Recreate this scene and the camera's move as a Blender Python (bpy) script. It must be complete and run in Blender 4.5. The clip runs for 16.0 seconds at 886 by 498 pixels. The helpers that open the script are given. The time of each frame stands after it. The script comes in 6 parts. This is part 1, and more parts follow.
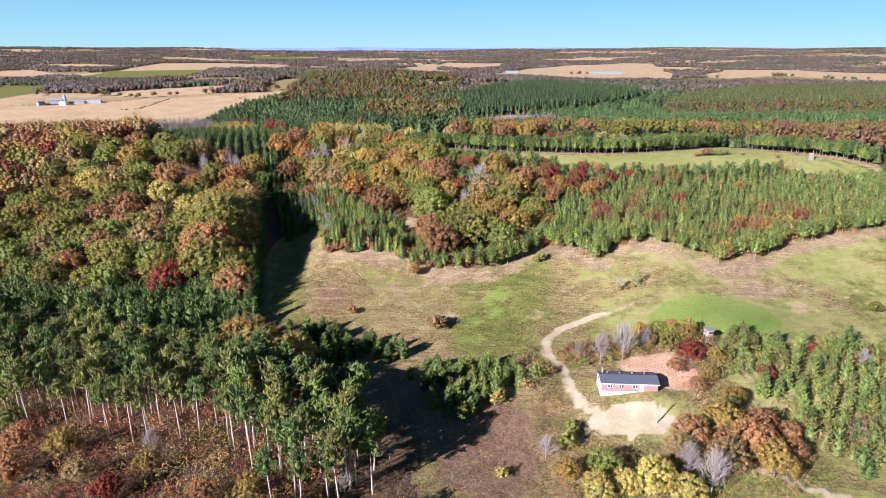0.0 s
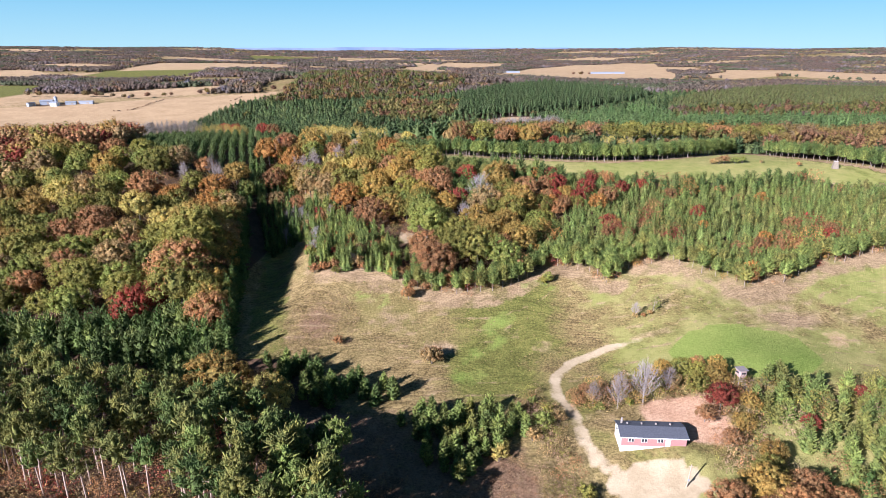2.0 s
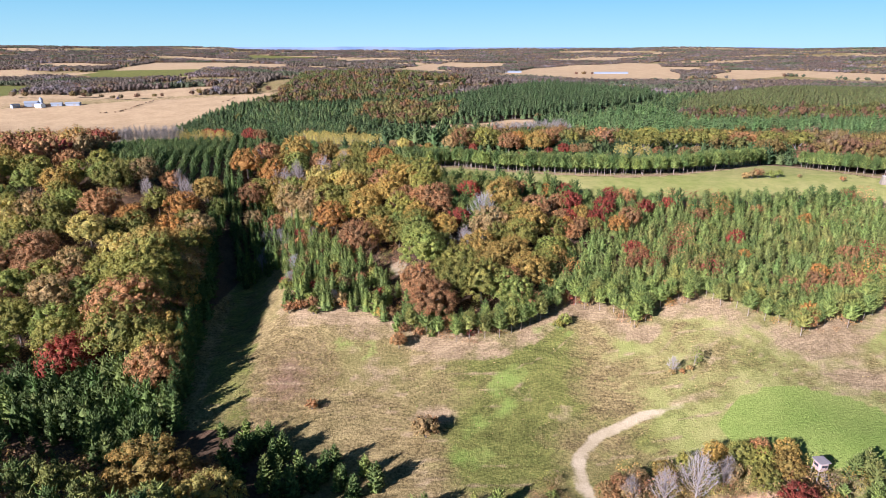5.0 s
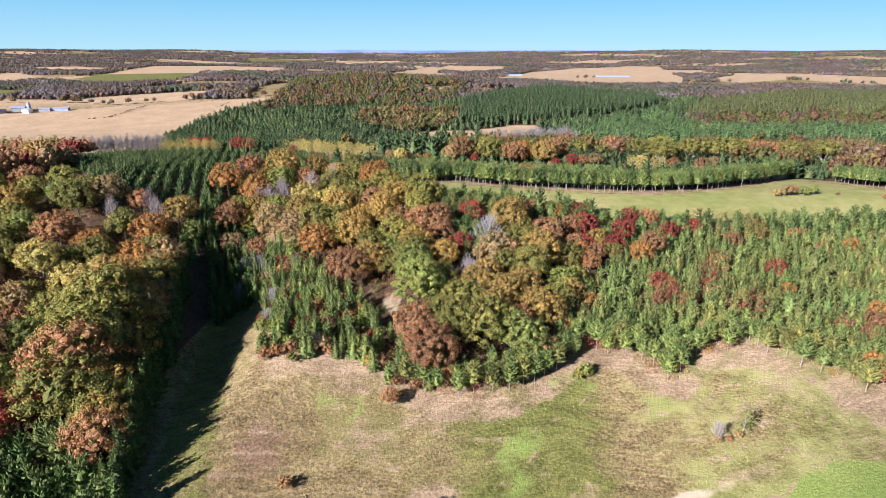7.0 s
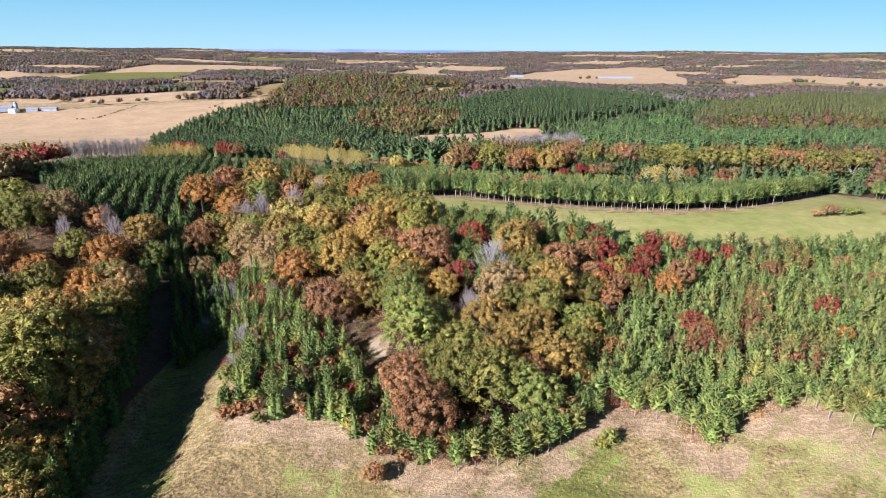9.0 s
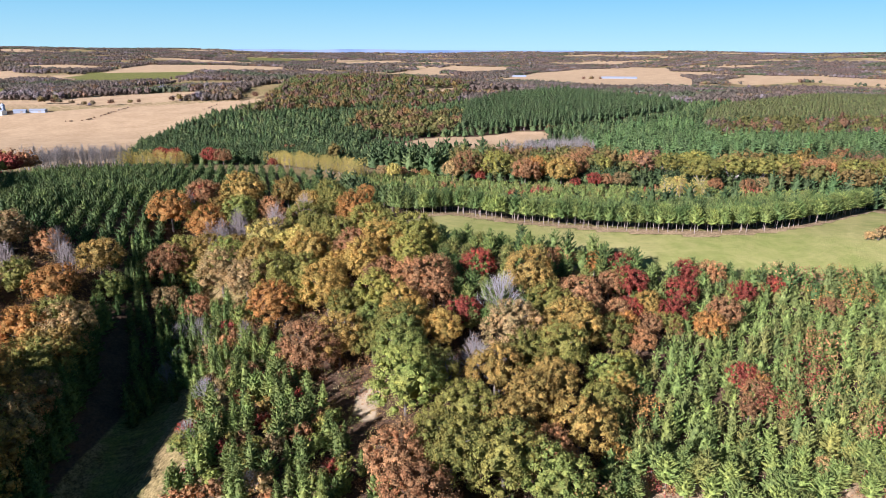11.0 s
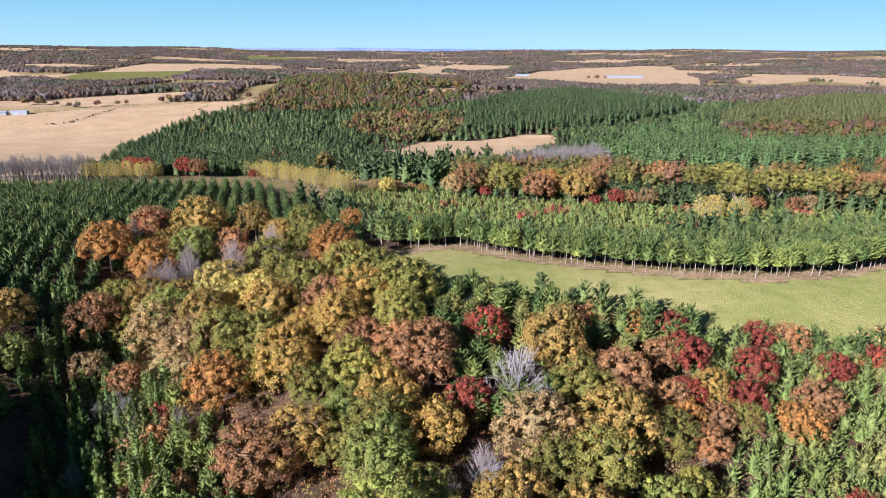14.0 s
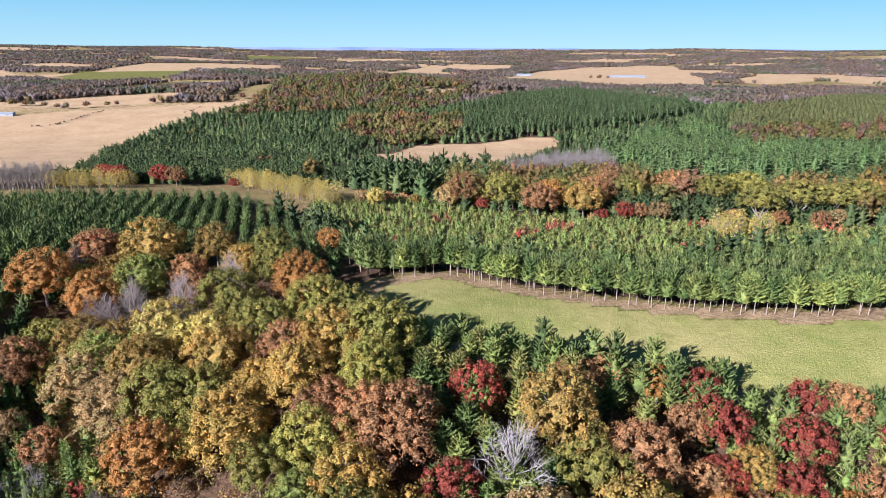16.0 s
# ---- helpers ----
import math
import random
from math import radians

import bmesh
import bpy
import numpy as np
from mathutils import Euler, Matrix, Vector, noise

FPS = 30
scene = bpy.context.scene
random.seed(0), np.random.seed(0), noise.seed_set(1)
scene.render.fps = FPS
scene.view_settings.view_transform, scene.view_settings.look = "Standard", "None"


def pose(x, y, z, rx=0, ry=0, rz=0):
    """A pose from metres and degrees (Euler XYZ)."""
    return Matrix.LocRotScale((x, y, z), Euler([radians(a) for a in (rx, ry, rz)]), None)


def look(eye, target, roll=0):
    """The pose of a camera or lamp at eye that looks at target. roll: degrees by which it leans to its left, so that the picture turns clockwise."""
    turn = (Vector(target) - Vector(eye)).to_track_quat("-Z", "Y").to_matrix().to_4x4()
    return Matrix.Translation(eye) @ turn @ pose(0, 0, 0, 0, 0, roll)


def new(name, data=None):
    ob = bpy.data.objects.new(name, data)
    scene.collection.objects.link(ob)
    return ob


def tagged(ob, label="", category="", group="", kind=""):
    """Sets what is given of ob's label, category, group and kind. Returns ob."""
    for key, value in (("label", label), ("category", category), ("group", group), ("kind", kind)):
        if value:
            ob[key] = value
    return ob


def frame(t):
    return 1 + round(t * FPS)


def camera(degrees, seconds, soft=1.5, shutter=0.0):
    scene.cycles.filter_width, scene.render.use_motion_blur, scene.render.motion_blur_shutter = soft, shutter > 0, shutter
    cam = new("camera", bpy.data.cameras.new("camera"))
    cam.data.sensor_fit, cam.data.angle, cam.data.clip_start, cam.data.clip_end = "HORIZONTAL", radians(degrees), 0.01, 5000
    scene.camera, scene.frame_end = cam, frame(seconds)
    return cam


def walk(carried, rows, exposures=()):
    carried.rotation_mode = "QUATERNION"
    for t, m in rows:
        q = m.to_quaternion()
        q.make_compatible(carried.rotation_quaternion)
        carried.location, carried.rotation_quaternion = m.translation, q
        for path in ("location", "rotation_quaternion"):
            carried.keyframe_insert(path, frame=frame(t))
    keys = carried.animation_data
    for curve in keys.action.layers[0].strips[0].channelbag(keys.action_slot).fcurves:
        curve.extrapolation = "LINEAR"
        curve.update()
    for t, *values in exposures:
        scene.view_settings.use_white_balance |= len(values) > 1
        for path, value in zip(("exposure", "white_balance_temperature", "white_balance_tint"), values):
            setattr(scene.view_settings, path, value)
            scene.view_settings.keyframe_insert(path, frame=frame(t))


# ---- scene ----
cam = camera(72.0, 16.0, 0.7)
METRES, EYE, TILT, LEAN, TURN = 178.0, 80.0, -18.5, 0.0, 0.0
ROWS = [
    (0.0, 0.0, 0.0, 0.0, 0.0, 0.0, -0.0),
    (0.5, 0.0017, 0.0262, 0.0097, 0.01, -0.01, -0.02),
    (1.0, 0.0033, 0.0508, 0.0186, 0.03, -0.01, -0.03),
    (1.5, 0.0051, 0.0766, 0.0283, 0.05, -0.02, -0.06),
    (2.0, 0.0069, 0.1022, 0.0377, 0.06, -0.01, -0.06),
    (2.5, 0.0088, 0.127, 0.0472, 0.07, 0.0, -0.08),
    (3.0, 0.0101, 0.1517, 0.0562, 0.07, -0.04, -0.1),
    (3.5, 0.0112, 0.1764, 0.0652, 0.09, -0.09, -0.12),
    (4.0, 0.0123, 0.2042, 0.075, 0.12, -0.08, -0.17),
    (6.5, 0.0107, 0.3557, 0.1329, 0.13, 0.11, -0.01),
    (7.0, 0.0112, 0.388, 0.1447, 0.11, 0.2, -0.07),
    (7.5, 0.012, 0.4202, 0.157, 0.11, 0.19, -0.17),
    (8.0, 0.0131, 0.4522, 0.169, 0.11, 0.22, -0.24),
    (8.5, 0.0146, 0.4823, 0.1799, 0.12, 0.22, -0.32),
    (9.0, 0.0155, 0.5143, 0.1923, 0.13, 0.19, -0.38),
    (11.5, 0.0154, 0.6731, 0.2498, 0.25, 0.18, -0.42),
    (12.0, 0.015, 0.7053, 0.2613, 0.25, 0.15, -0.43),
    (12.5, 0.015, 0.7365, 0.2732, 0.29, 0.14, -0.41),
    (13.0, 0.0153, 0.7674, 0.2847, 0.32, 0.1, -0.42),
    (13.5, 0.0162, 0.7961, 0.2949, 0.37, 0.06, -0.42),
    (14.0, 0.0185, 0.8258, 0.3059, 0.42, 0.05, -0.44),
    (14.5, 0.0223, 0.8544, 0.3163, 0.46, 0.05, -0.44),
    (15.0, 0.0273, 0.882, 0.3264, 0.5, 0.04, -0.42),
    (15.5, 0.0327, 0.9093, 0.337, 0.53, 0.01, -0.44),
    (16.0, 0.0369, 0.9357, 0.3468, 0.56, -0.0, -0.48),
]
walk(cam, [(t, pose(0, 0, EYE, TILT, LEAN, TURN) @ pose(METRES * x, METRES * 1.104 * y, METRES * z, 90 + pitch, roll, yaw)) for t, x, y, z, yaw, pitch, roll in ROWS],
     [(0.0, 1.25, 5550, 26), (16.0, 1.25, 5550, 26)])

# ---- world, sun ----
SUN_AZ, SUN_EL = math.atan2(-0.72, -0.69), radians(25.5)
world = bpy.data.worlds.new("world")
scene.world = world
world.use_nodes = True
wn = world.node_tree.nodes
sky = wn.new("ShaderNodeTexSky")
sky.sky_type, sky.sun_disc = "NISHITA", False
sky.sun_elevation, sky.sun_rotation = SUN_EL, SUN_AZ
sky.air_density, sky.dust_density, sky.ozone_density = 0.85, 0.0, 3.2
sky.altitude = 1800
wn["Background"].inputs["Strength"].default_value = 0.037
cast = wn.new("ShaderNodeMix")
cast.data_type, cast.blend_type = "RGBA", "MULTIPLY"
cast.inputs[0].default_value, cast.inputs[7].default_value = 1.0, (0.86, 1.06, 1.17, 1)
world.node_tree.links.new(sky.outputs[0], cast.inputs[6])
wc = wn.new("ShaderNodeTexCoord")
wz = wn.new("ShaderNodeSeparateXYZ")
world.node_tree.links.new(wc.outputs["Generated"], wz.inputs[0])
clear = wn.new("ShaderNodeValToRGB")
clear.color_ramp.elements[0].position, clear.color_ramp.elements[0].color = 0.0, (5.6, 9.4, 9.0, 1)
clear.color_ramp.elements[1].position, clear.color_ramp.elements[1].color = 0.6, (0.3, 0.9, 1.7, 1)
step_up = clear.color_ramp.elements.new(0.08)
step_up.color = (2.9, 7.3, 8.5, 1)
step_up = clear.color_ramp.elements.new(0.2)
step_up.color = (0.9, 2.5, 3.7, 1)
world.node_tree.links.new(wz.outputs[2], clear.inputs[0])
even = wn.new("ShaderNodeMix")
even.data_type, even.inputs[0].default_value = "RGBA", 0.85
world.node_tree.links.new(cast.outputs[2], even.inputs[6])
world.node_tree.links.new(clear.outputs[0], even.inputs[7])
world.node_tree.links.new(even.outputs[2], wn["Background"].inputs[0])
sun_data = bpy.data.lights.new("sun", "SUN")
sun_data.energy, sun_data.angle, sun_data.color = 5.5, radians(0.5), (1.0, 0.95, 0.87)
sun = new("sun", sun_data)
toward = Vector((math.sin(SUN_AZ) * math.cos(SUN_EL), math.cos(SUN_AZ) * math.cos(SUN_EL), math.sin(SUN_EL)))
sun.matrix_world = look(toward * 500, (0, 0, 0))


# ---- the lie of the land ----
def smooth(a, b, v):
    t = np.clip((v - a) / (b - a), 0, 1)
    return t * t * (3 - 2 * t)


PY = [-400, 60, 120, 150, 175, 200, 215, 245, 268, 288, 305, 335, 380, 440, 500, 600, 740, 900, 1100, 1400, 2400, 3300, 4000, 4800, 6000]
PZ = [-5, -3, -5, -4.5, -2.5, 2.5, 6.5, 12, 17, 24, 27, 26, 20, 15.5, 10.5, 1, -8, 0, 4, -7, -6, 6, 22, 45, 49]


def hermite(v):
    x, z = np.array(PY, float), np.array(PZ, float)
    d = np.gradient(z, x)
    i = np.clip(np.searchsorted(x, v) - 1, 0, len(x) - 2)
    h = x[i + 1] - x[i]
    t = np.clip((v - x[i]) / h, 0, 1)
    return ((1 + 2 * t) * (1 - t) ** 2 * z[i] + t * (1 - t) ** 2 * h * d[i]
            + t * t * (3 - 2 * t) * z[i + 1] + t * t * (t - 1) * h * d[i + 1])


def bump(x, y, cx, cy, rx, ry, a):
    return a * np.exp(-((x - cx) / rx) ** 2 - ((y - cy) / ry) ** 2)


def height(x, y):
    x, y = np.asarray(x, float), np.asarray(y, float)
    r = np.hypot(x, y)
    far = smooth(900, 1800, r)
    z = hermite(y * (1 - far) + np.where(y > 0, r, y) * far)
    z = z + bump(x, y, 46, 134, 24, 18, 4.5)
    z = z + 5 * smooth(35, 85, x) * smooth(120, 160, y) * (1 - smooth(225, 290, y))
    z = z - 8.5 * np.exp(-((x + 60 + 0.10 * (y - 200)) / 14) ** 2) * smooth(190, 225, y) * (1 - smooth(300, 345, y))
    z = z - 6 * (1 - smooth(-45, 5, x)) * smooth(225, 265, y) * (1 - smooth(300, 350, y)) * smooth(-130, -80, x)
    z = z + bump(x, y, -150, 280, 60, 60, 3)
    z = z + bump(x, y, -60, 100, 45, 45, 4)
    z = z + bump(x, y, 50.5, 127.5, 6, 3.5, 1.3)
    z = z + bump(x, y, 82, 152, 28, 26, 4.5)
    z = z + bump(x, y, -140, 405, 85, 75, 6.5)
    z = z + bump(x, y, -150, 1190, 210, 150, 20)
    roll = smooth(500, 1500, r)
    z = z + roll * (5 * np.sin(x / 310 + 1.3) * np.cos(y / 270 + 0.4) + 7 * np.sin(x / 690 + y / 830) )
    z = z + smooth(1900, 3200, r) * (3 * np.sin(x / 190 + y / 420) * np.sin(y / 240 + 1) + 3 * np.sin(x / 470 - y / 310 + 2))
    return z


def inside(poly, x, y):
    """Which of the points lie in the polygon."""
    x, y = np.asarray(x, float), np.asarray(y, float)
    res = np.zeros(x.shape, bool)
    for (ax, ay), (bx, by) in zip(poly, poly[1:] + poly[:1]):
        if ay != by:
            res ^= ((ay > y) != (by > y)) & (x < (bx - ax) * (y - ay) / (by - ay) + ax)
    return res


def away(line, x, y):
    """Distance of the points from an open line."""
    x, y = np.asarray(x, float), np.asarray(y, float)
    d = np.full(x.shape, 1e9)
    for (ax, ay), (bx, by) in zip(line, line[1:]):
        lx, ly = bx - ax, by - ay
        t = np.clip(((x - ax) * lx + (y - ay) * ly) / (lx * lx + ly * ly), 0, 1)
        d = np.minimum(d, np.hypot(x - ax - t * lx, y - ay - t * ly))
    return d


def bordered(poly, x, y, soft):
    """1 in the polygon and 0 outside, over a border of the given width."""
    d = away(poly + poly[:1], x, y)
    return np.clip(0.5 + np.where(inside(poly, x, y), d, -d) / soft, 0, 1)


def ripple(x, y, s, k=0.0):
    """Smooth irregular waves between about -1 and 1, of a size s."""
    x, y = np.asarray(x, float) / s, np.asarray(y, float) / s
    return (np.sin(x * 1.7 + 1.3 * np.sin(y * 1.1 + k) + k * 3) + np.sin(y * 1.9 + 1.4 * np.sin(x * 0.9 + 2 * k) + k)
            + 0.7 * np.sin((x + y) * 2.9 + k * 5) + 0.6 * np.sin((x - y) * 3.7 + k * 7)) / 2.6


# ---- the plan ----
WOODS_EDGE = [(-58, 300), (-50, 236), (-44, 213), (-33, 212), (-20, 211), (-8, 204), (8, 199), (16, 200), (25, 206), (38, 217),
              (44, 214), (50, 206), (56, 203), (62, 209), (72, 211), (84, 205), (96, 196), (110, 199), (126, 208), (150, 215), (180, 224), (280, 250)]
HAY_FIELD = [(-18, 301), (-6, 303), (10, 300), (29, 294), (52, 288), (76, 284), (100, 284), (130, 287), (160, 287), (180, 281), (206, 285),
             (196, 298), (176, 312), (166, 330), (156, 346), (143, 336), (122, 320), (100, 310), (81, 307), (67, 308), (52, 310.5), (37, 315), (21, 321), (4, 333), (-8, 327), (-13, 312)]
FOOD_PLOT = [(80.5 + 18.5 * math.cos(a), 164.5 + 14.5 * math.sin(a)) for a in np.linspace(0, 2 * math.pi, 40, endpoint=False)]
LANE = [(-46, 165), (-50, 180), (-55, 205), (-61, 235), (-67, 262), (-74, 285)]


def lane_side(y):
    """The western side of the lane."""
    return np.interp(y, [160, 175, 196, 220, 245, 270, 290], [-53, -57, -62, -67, -73, -80, -88])


DRIVE = [(66, 176), (58, 177), (47.5, 175.5), (36, 170), (30.5, 162.8), (30.0, 153.8), (32.2, 144), (32, 134), (33.5, 127), (38, 122)]
LOWER_ROAD = [(52, 122), (60, 112), (74, 100.5), (90, 92), (120, 82), (200, 70)]
CROPS = [
    [(-900, 640), (-700, 800), (-509, 880), (-450, 925), (-352, 968), (-255, 1015), (-244, 940), (-285, 885), (-291, 780), (-280, 690), (-200, 520), (-240, 500), (-420, 520), (-800, 560)],
    [(-620, 960), (-551, 1000), (-516, 1061), (-439, 1120), (-368, 1120), (-360, 1010), (-467, 956), (-523, 965)],
    [(-590, 1180), (-440, 1330), (-360, 1340), (-370, 1180), (-470, 1150)],
    [(-1060, 2060), (-1177, 2650), (-939, 2724), (-637, 2615), (-531, 2208), (-699, 2166)],
    [(-1124, 2830), (-1037, 2999), (-788, 3003), (-768, 2843)],
    [(97, 1776), (329, 2527), (889, 3153), (987, 2980), (797, 2376), (756, 2070), (628, 1739), (357, 1450), (264, 1587)],
    [(807, 2029), (1035, 2264), (1233, 2319), (1433, 2180), (1800, 2120), (1800, 1960), (1335, 1821), (1188, 1889), (1070, 2028), (822, 1853)],
    [(-52, 2739), (17, 3021), (265, 2967), (251, 2697), (73, 2396)],
    [(-226, 2086), (-78, 2855), (16, 2847), (-24, 2325), (-162, 1954)],
    [(-630, 3214), (-282, 3592), (-155, 3465), (-453, 3115)],
    [(-1309, 1736), (-1506, 2157), (-1402, 2176), (-1154, 1864), (-1123, 1735)],
]
GREENS = [
    [(-770, 1420), (-712, 1603), (-650, 1752), (-590, 1640), (-590, 1390), (-641, 1304)],
    [(-1033, 1858), (-1094, 2073), (-865, 2221), (-769, 2117), (-734, 1868), (-825, 1721), (-936, 1719)],
    [(-1118, 3644), (-701, 3562), (-677, 3376), (-930, 3140)],
    [(-830, 935), (-1071, 1523), (-960, 1521), (-669, 1081), (-646, 963), (-691, 863)],
]
ASPEN_MEADOW = [(-260, 430), (-200, 405), (-120, 428), (-80, 440), (-46, 400), (-20, 440), (-26, 476), (-60, 508), (-130, 498), (-190, 490), (-260, 490)]
CLEARINGS = [
    [(-47, 695), (-24, 758), (34, 770), (81, 800), (112, 804), (104, 776), (62, 735), (37, 700), (-14, 684), (-22, 620)],
    [(-37, 1102), (12, 1142), (33, 1105), (-23, 1042)],
]
SCRUB = [(-16, 370), (20, 356), (60, 354), (110, 370), (150, 376), (204, 378), (204, 398), (150, 408), (108, 414), (60, 420), (10, 436), (-16, 470), (-50, 440), (-44, 404)]
BEFORE_CLEARING = [(-60, 700), (-34, 610), (10, 612), (40, 636), (70, 690), (96, 738), (120, 790), (60, 760)]
STAND = [(-24, 350), (8, 350), (24, 335), (42, 328), (62, 322), (80, 320), (98, 323), (116, 334), (138, 348), (164, 362), (310, 350), (310, 372), (200, 374), (150, 372), (110, 366), (60, 350), (20, 352), (-10, 366), (-40, 380)]


# ---- materials ----
def material(name):
    m = bpy.data.materials.new(name)
    m.use_nodes = True
    return m, m.node_tree.nodes, m.node_tree.links, m.node_tree.nodes["Principled BSDF"]


def ramp(nodes, stops):
    r = nodes.new("ShaderNodeValToRGB")
    el = r.color_ramp.elements
    el[0].position, el[0].color = stops[0][0], (*stops[0][1], 1)
    el[1].position, el[1].color = stops[-1][0], (*stops[-1][1], 1)
    for p, c in stops[1:-1]:
        e = el.new(p)
        e.color = (*c, 1)
    return r


def mixer(nodes, links, fac, a, b, how="MIX"):
    """A colour mix; fac, a and b are sockets or values."""
    n = nodes.new("ShaderNodeMix")
    n.data_type, n.blend_type = "RGBA", how
    for key, v in ((0, fac), (6, a), (7, b)):
        if isinstance(v, bpy.types.NodeSocket):
            links.new(v, n.inputs[key])
        elif key == 0:
            n.inputs[0].default_value = v
        else:
            n.inputs[key].default_value = (*v, 1)
    return n.outputs[2]


def noise_tex(nodes, links, scale, detail=4.0, rough=0.55, coords=None):
    n = nodes.new("ShaderNodeTexNoise")
    n.inputs["Scale"].default_value, n.inputs["Detail"].default_value, n.inputs["Roughness"].default_value = scale, detail, rough
    if coords is not None:
        links.new(coords, n.inputs["Vector"])
    return n.outputs["Fac"]


def finish_leaf(m, nodes, links, bsdf, colour, through_part, grain=1.3, relief=0.6):
    """Leaves: dapple darker in relief hollows and lighter on tops, and light through them."""
    pos = nodes.new("ShaderNodeNewGeometry").outputs["Position"]
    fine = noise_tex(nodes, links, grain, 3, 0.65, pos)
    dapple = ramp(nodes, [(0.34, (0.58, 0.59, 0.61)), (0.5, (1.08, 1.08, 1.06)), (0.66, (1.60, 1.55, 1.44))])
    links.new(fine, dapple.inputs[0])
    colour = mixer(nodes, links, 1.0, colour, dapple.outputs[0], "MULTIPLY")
    rel = nodes.new("ShaderNodeBump")
    rel.inputs["Strength"].default_value, rel.inputs["Distance"].default_value = 1.0, relief
    links.new(fine, rel.inputs["Height"])
    links.new(rel.outputs[0], bsdf.inputs["Normal"])
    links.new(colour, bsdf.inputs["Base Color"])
    bsdf.inputs["Roughness"].default_value = 0.7
    bsdf.inputs["Specular IOR Level"].default_value = 0.15
    thin = nodes.new("ShaderNodeBsdfTranslucent")
    links.new(colour, thin.inputs["Color"])
    mx = nodes.new("ShaderNodeMixShader")
    mx.inputs[0].default_value = through_part
    links.new(bsdf.outputs[0], mx.inputs[1])
    links.new(thin.outputs[0], mx.inputs[2])
    links.new(mx.outputs[0], nodes["Material Output"].inputs["Surface"])
    return m


def leaf_material(name, dark, mid, light, through_part=0.25):
    """Leaves: each tree has its own cast, each spray its own shade."""
    m, nodes, links, bsdf = material(name)
    info, geo = nodes.new("ShaderNodeObjectInfo"), nodes.new("ShaderNodeNewGeometry")
    tree = ramp(nodes, [(0.0, dark), (0.5, mid), (1.0, light)])
    links.new(info.outputs["Random"], tree.inputs[0])
    spray = ramp(nodes, [(0.0, (0.80, 0.82, 0.82)), (0.5, (0.99, 0.99, 0.98)), (1.0, (1.18, 1.15, 1.10))])
    links.new(geo.outputs["Random Per Island"], spray.inputs[0])
    col = mixer(nodes, links, 1.0, tree.outputs[0], spray.outputs[0], "MULTIPLY")
    patch = ramp(nodes, [(0.34, (0.84, 0.95, 0.97)), (0.5, (1.0, 1.0, 1.0)), (0.68, (1.14, 1.01, 0.96))])
    links.new(noise_tex(nodes, links, 0.33, 3, 0.6, geo.outputs["Position"]), patch.inputs[0])
    col = mixer(nodes, links, 1.0, col, patch.outputs[0], "MULTIPLY")
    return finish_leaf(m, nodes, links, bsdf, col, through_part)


def tint_material(name, through_part=0.28):
    """Leaves of a wood in one mesh: the tree's colour is in the mesh."""
    m, nodes, links, bsdf = material(name)
    att, geo = nodes.new("ShaderNodeAttribute"), nodes.new("ShaderNodeNewGeometry")
    att.attribute_name = "tint"
    spray = ramp(nodes, [(0.0, (0.80, 0.82, 0.84)), (0.5, (0.98, 0.98, 0.98)), (1.0, (1.15, 1.12, 1.06))])
    links.new(geo.outputs["Random Per Island"], spray.inputs[0])
    col = mixer(nodes, links, 1.0, att.outputs["Color"], spray.outputs[0], "MULTIPLY")
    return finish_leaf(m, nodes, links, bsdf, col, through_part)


def plain(name, colour, rough=0.8, vary=0.2, scale=3.0, metallic=0.0, bump_by=0.0):
    m, nodes, links, bsdf = material(name)
    tc = nodes.new("ShaderNodeTexCoord").outputs["Object"]
    n = noise_tex(nodes, links, scale, 5.0, 0.6, tc)
    r = ramp(nodes, [(0.3, tuple(c * (1 - vary) for c in colour)), (0.7, tuple(min(1, c * (1 + vary)) for c in colour))])
    links.new(n, r.inputs[0])
    links.new(r.outputs[0], bsdf.inputs["Base Color"])
    bsdf.inputs["Roughness"].default_value, bsdf.inputs["Metallic"].default_value = rough, metallic
    if bump_by:
        b = nodes.new("ShaderNodeBump")
        b.inputs["Strength"].default_value, b.inputs["Distance"].default_value = bump_by, 0.05
        links.new(n, b.inputs["Height"])
        links.new(b.outputs[0], bsdf.inputs["Normal"])
    return m


BASE = {"v": (0.236, 0.222, 0.053), "g": (0.335, 0.228, 0.062), "o": (0.43, 0.218, 0.062), "r": (0.33, 0.175, 0.078), "m": (0.27, 0.066, 0.042),
        "t": (0.34, 0.238, 0.104), "y": (0.45, 0.370, 0.105), "l": (0.222, 0.248, 0.062), "p": (0.168, 0.212, 0.058), "s": (0.102, 0.148, 0.042), "n": (0.185, 0.192, 0.054), "w": (0.27, 0.185, 0.110)}
NAMES = {"v": "olive", "g": "gold_brown", "o": "orange", "r": "rust", "m": "crimson", "t": "tan", "y": "yellow", "l": "moss", "p": "needle_green", "s": "needle_dark", "n": "needle_grey", "w": "weed_brown"}
LEAF = {k: leaf_material("leaf_" + NAMES[k], tuple(c * 0.74 for c in v), v, (v[0] * 1.24, v[1] * 1.22, v[2] * 1.1), 0.24 if k in "psn" else 0.32) for k, v in BASE.items()}
TINT = dict(BASE, b=(0.30, 0.25, 0.23))
WOODS_LEAF = tint_material("woods_leaf")
BARK = plain("bark_grey", (0.17, 0.14, 0.115), 0.9, 0.35, 4)
PINE_BARK = plain("bark_pine", (0.42, 0.32, 0.25), 0.9, 0.25, 4)
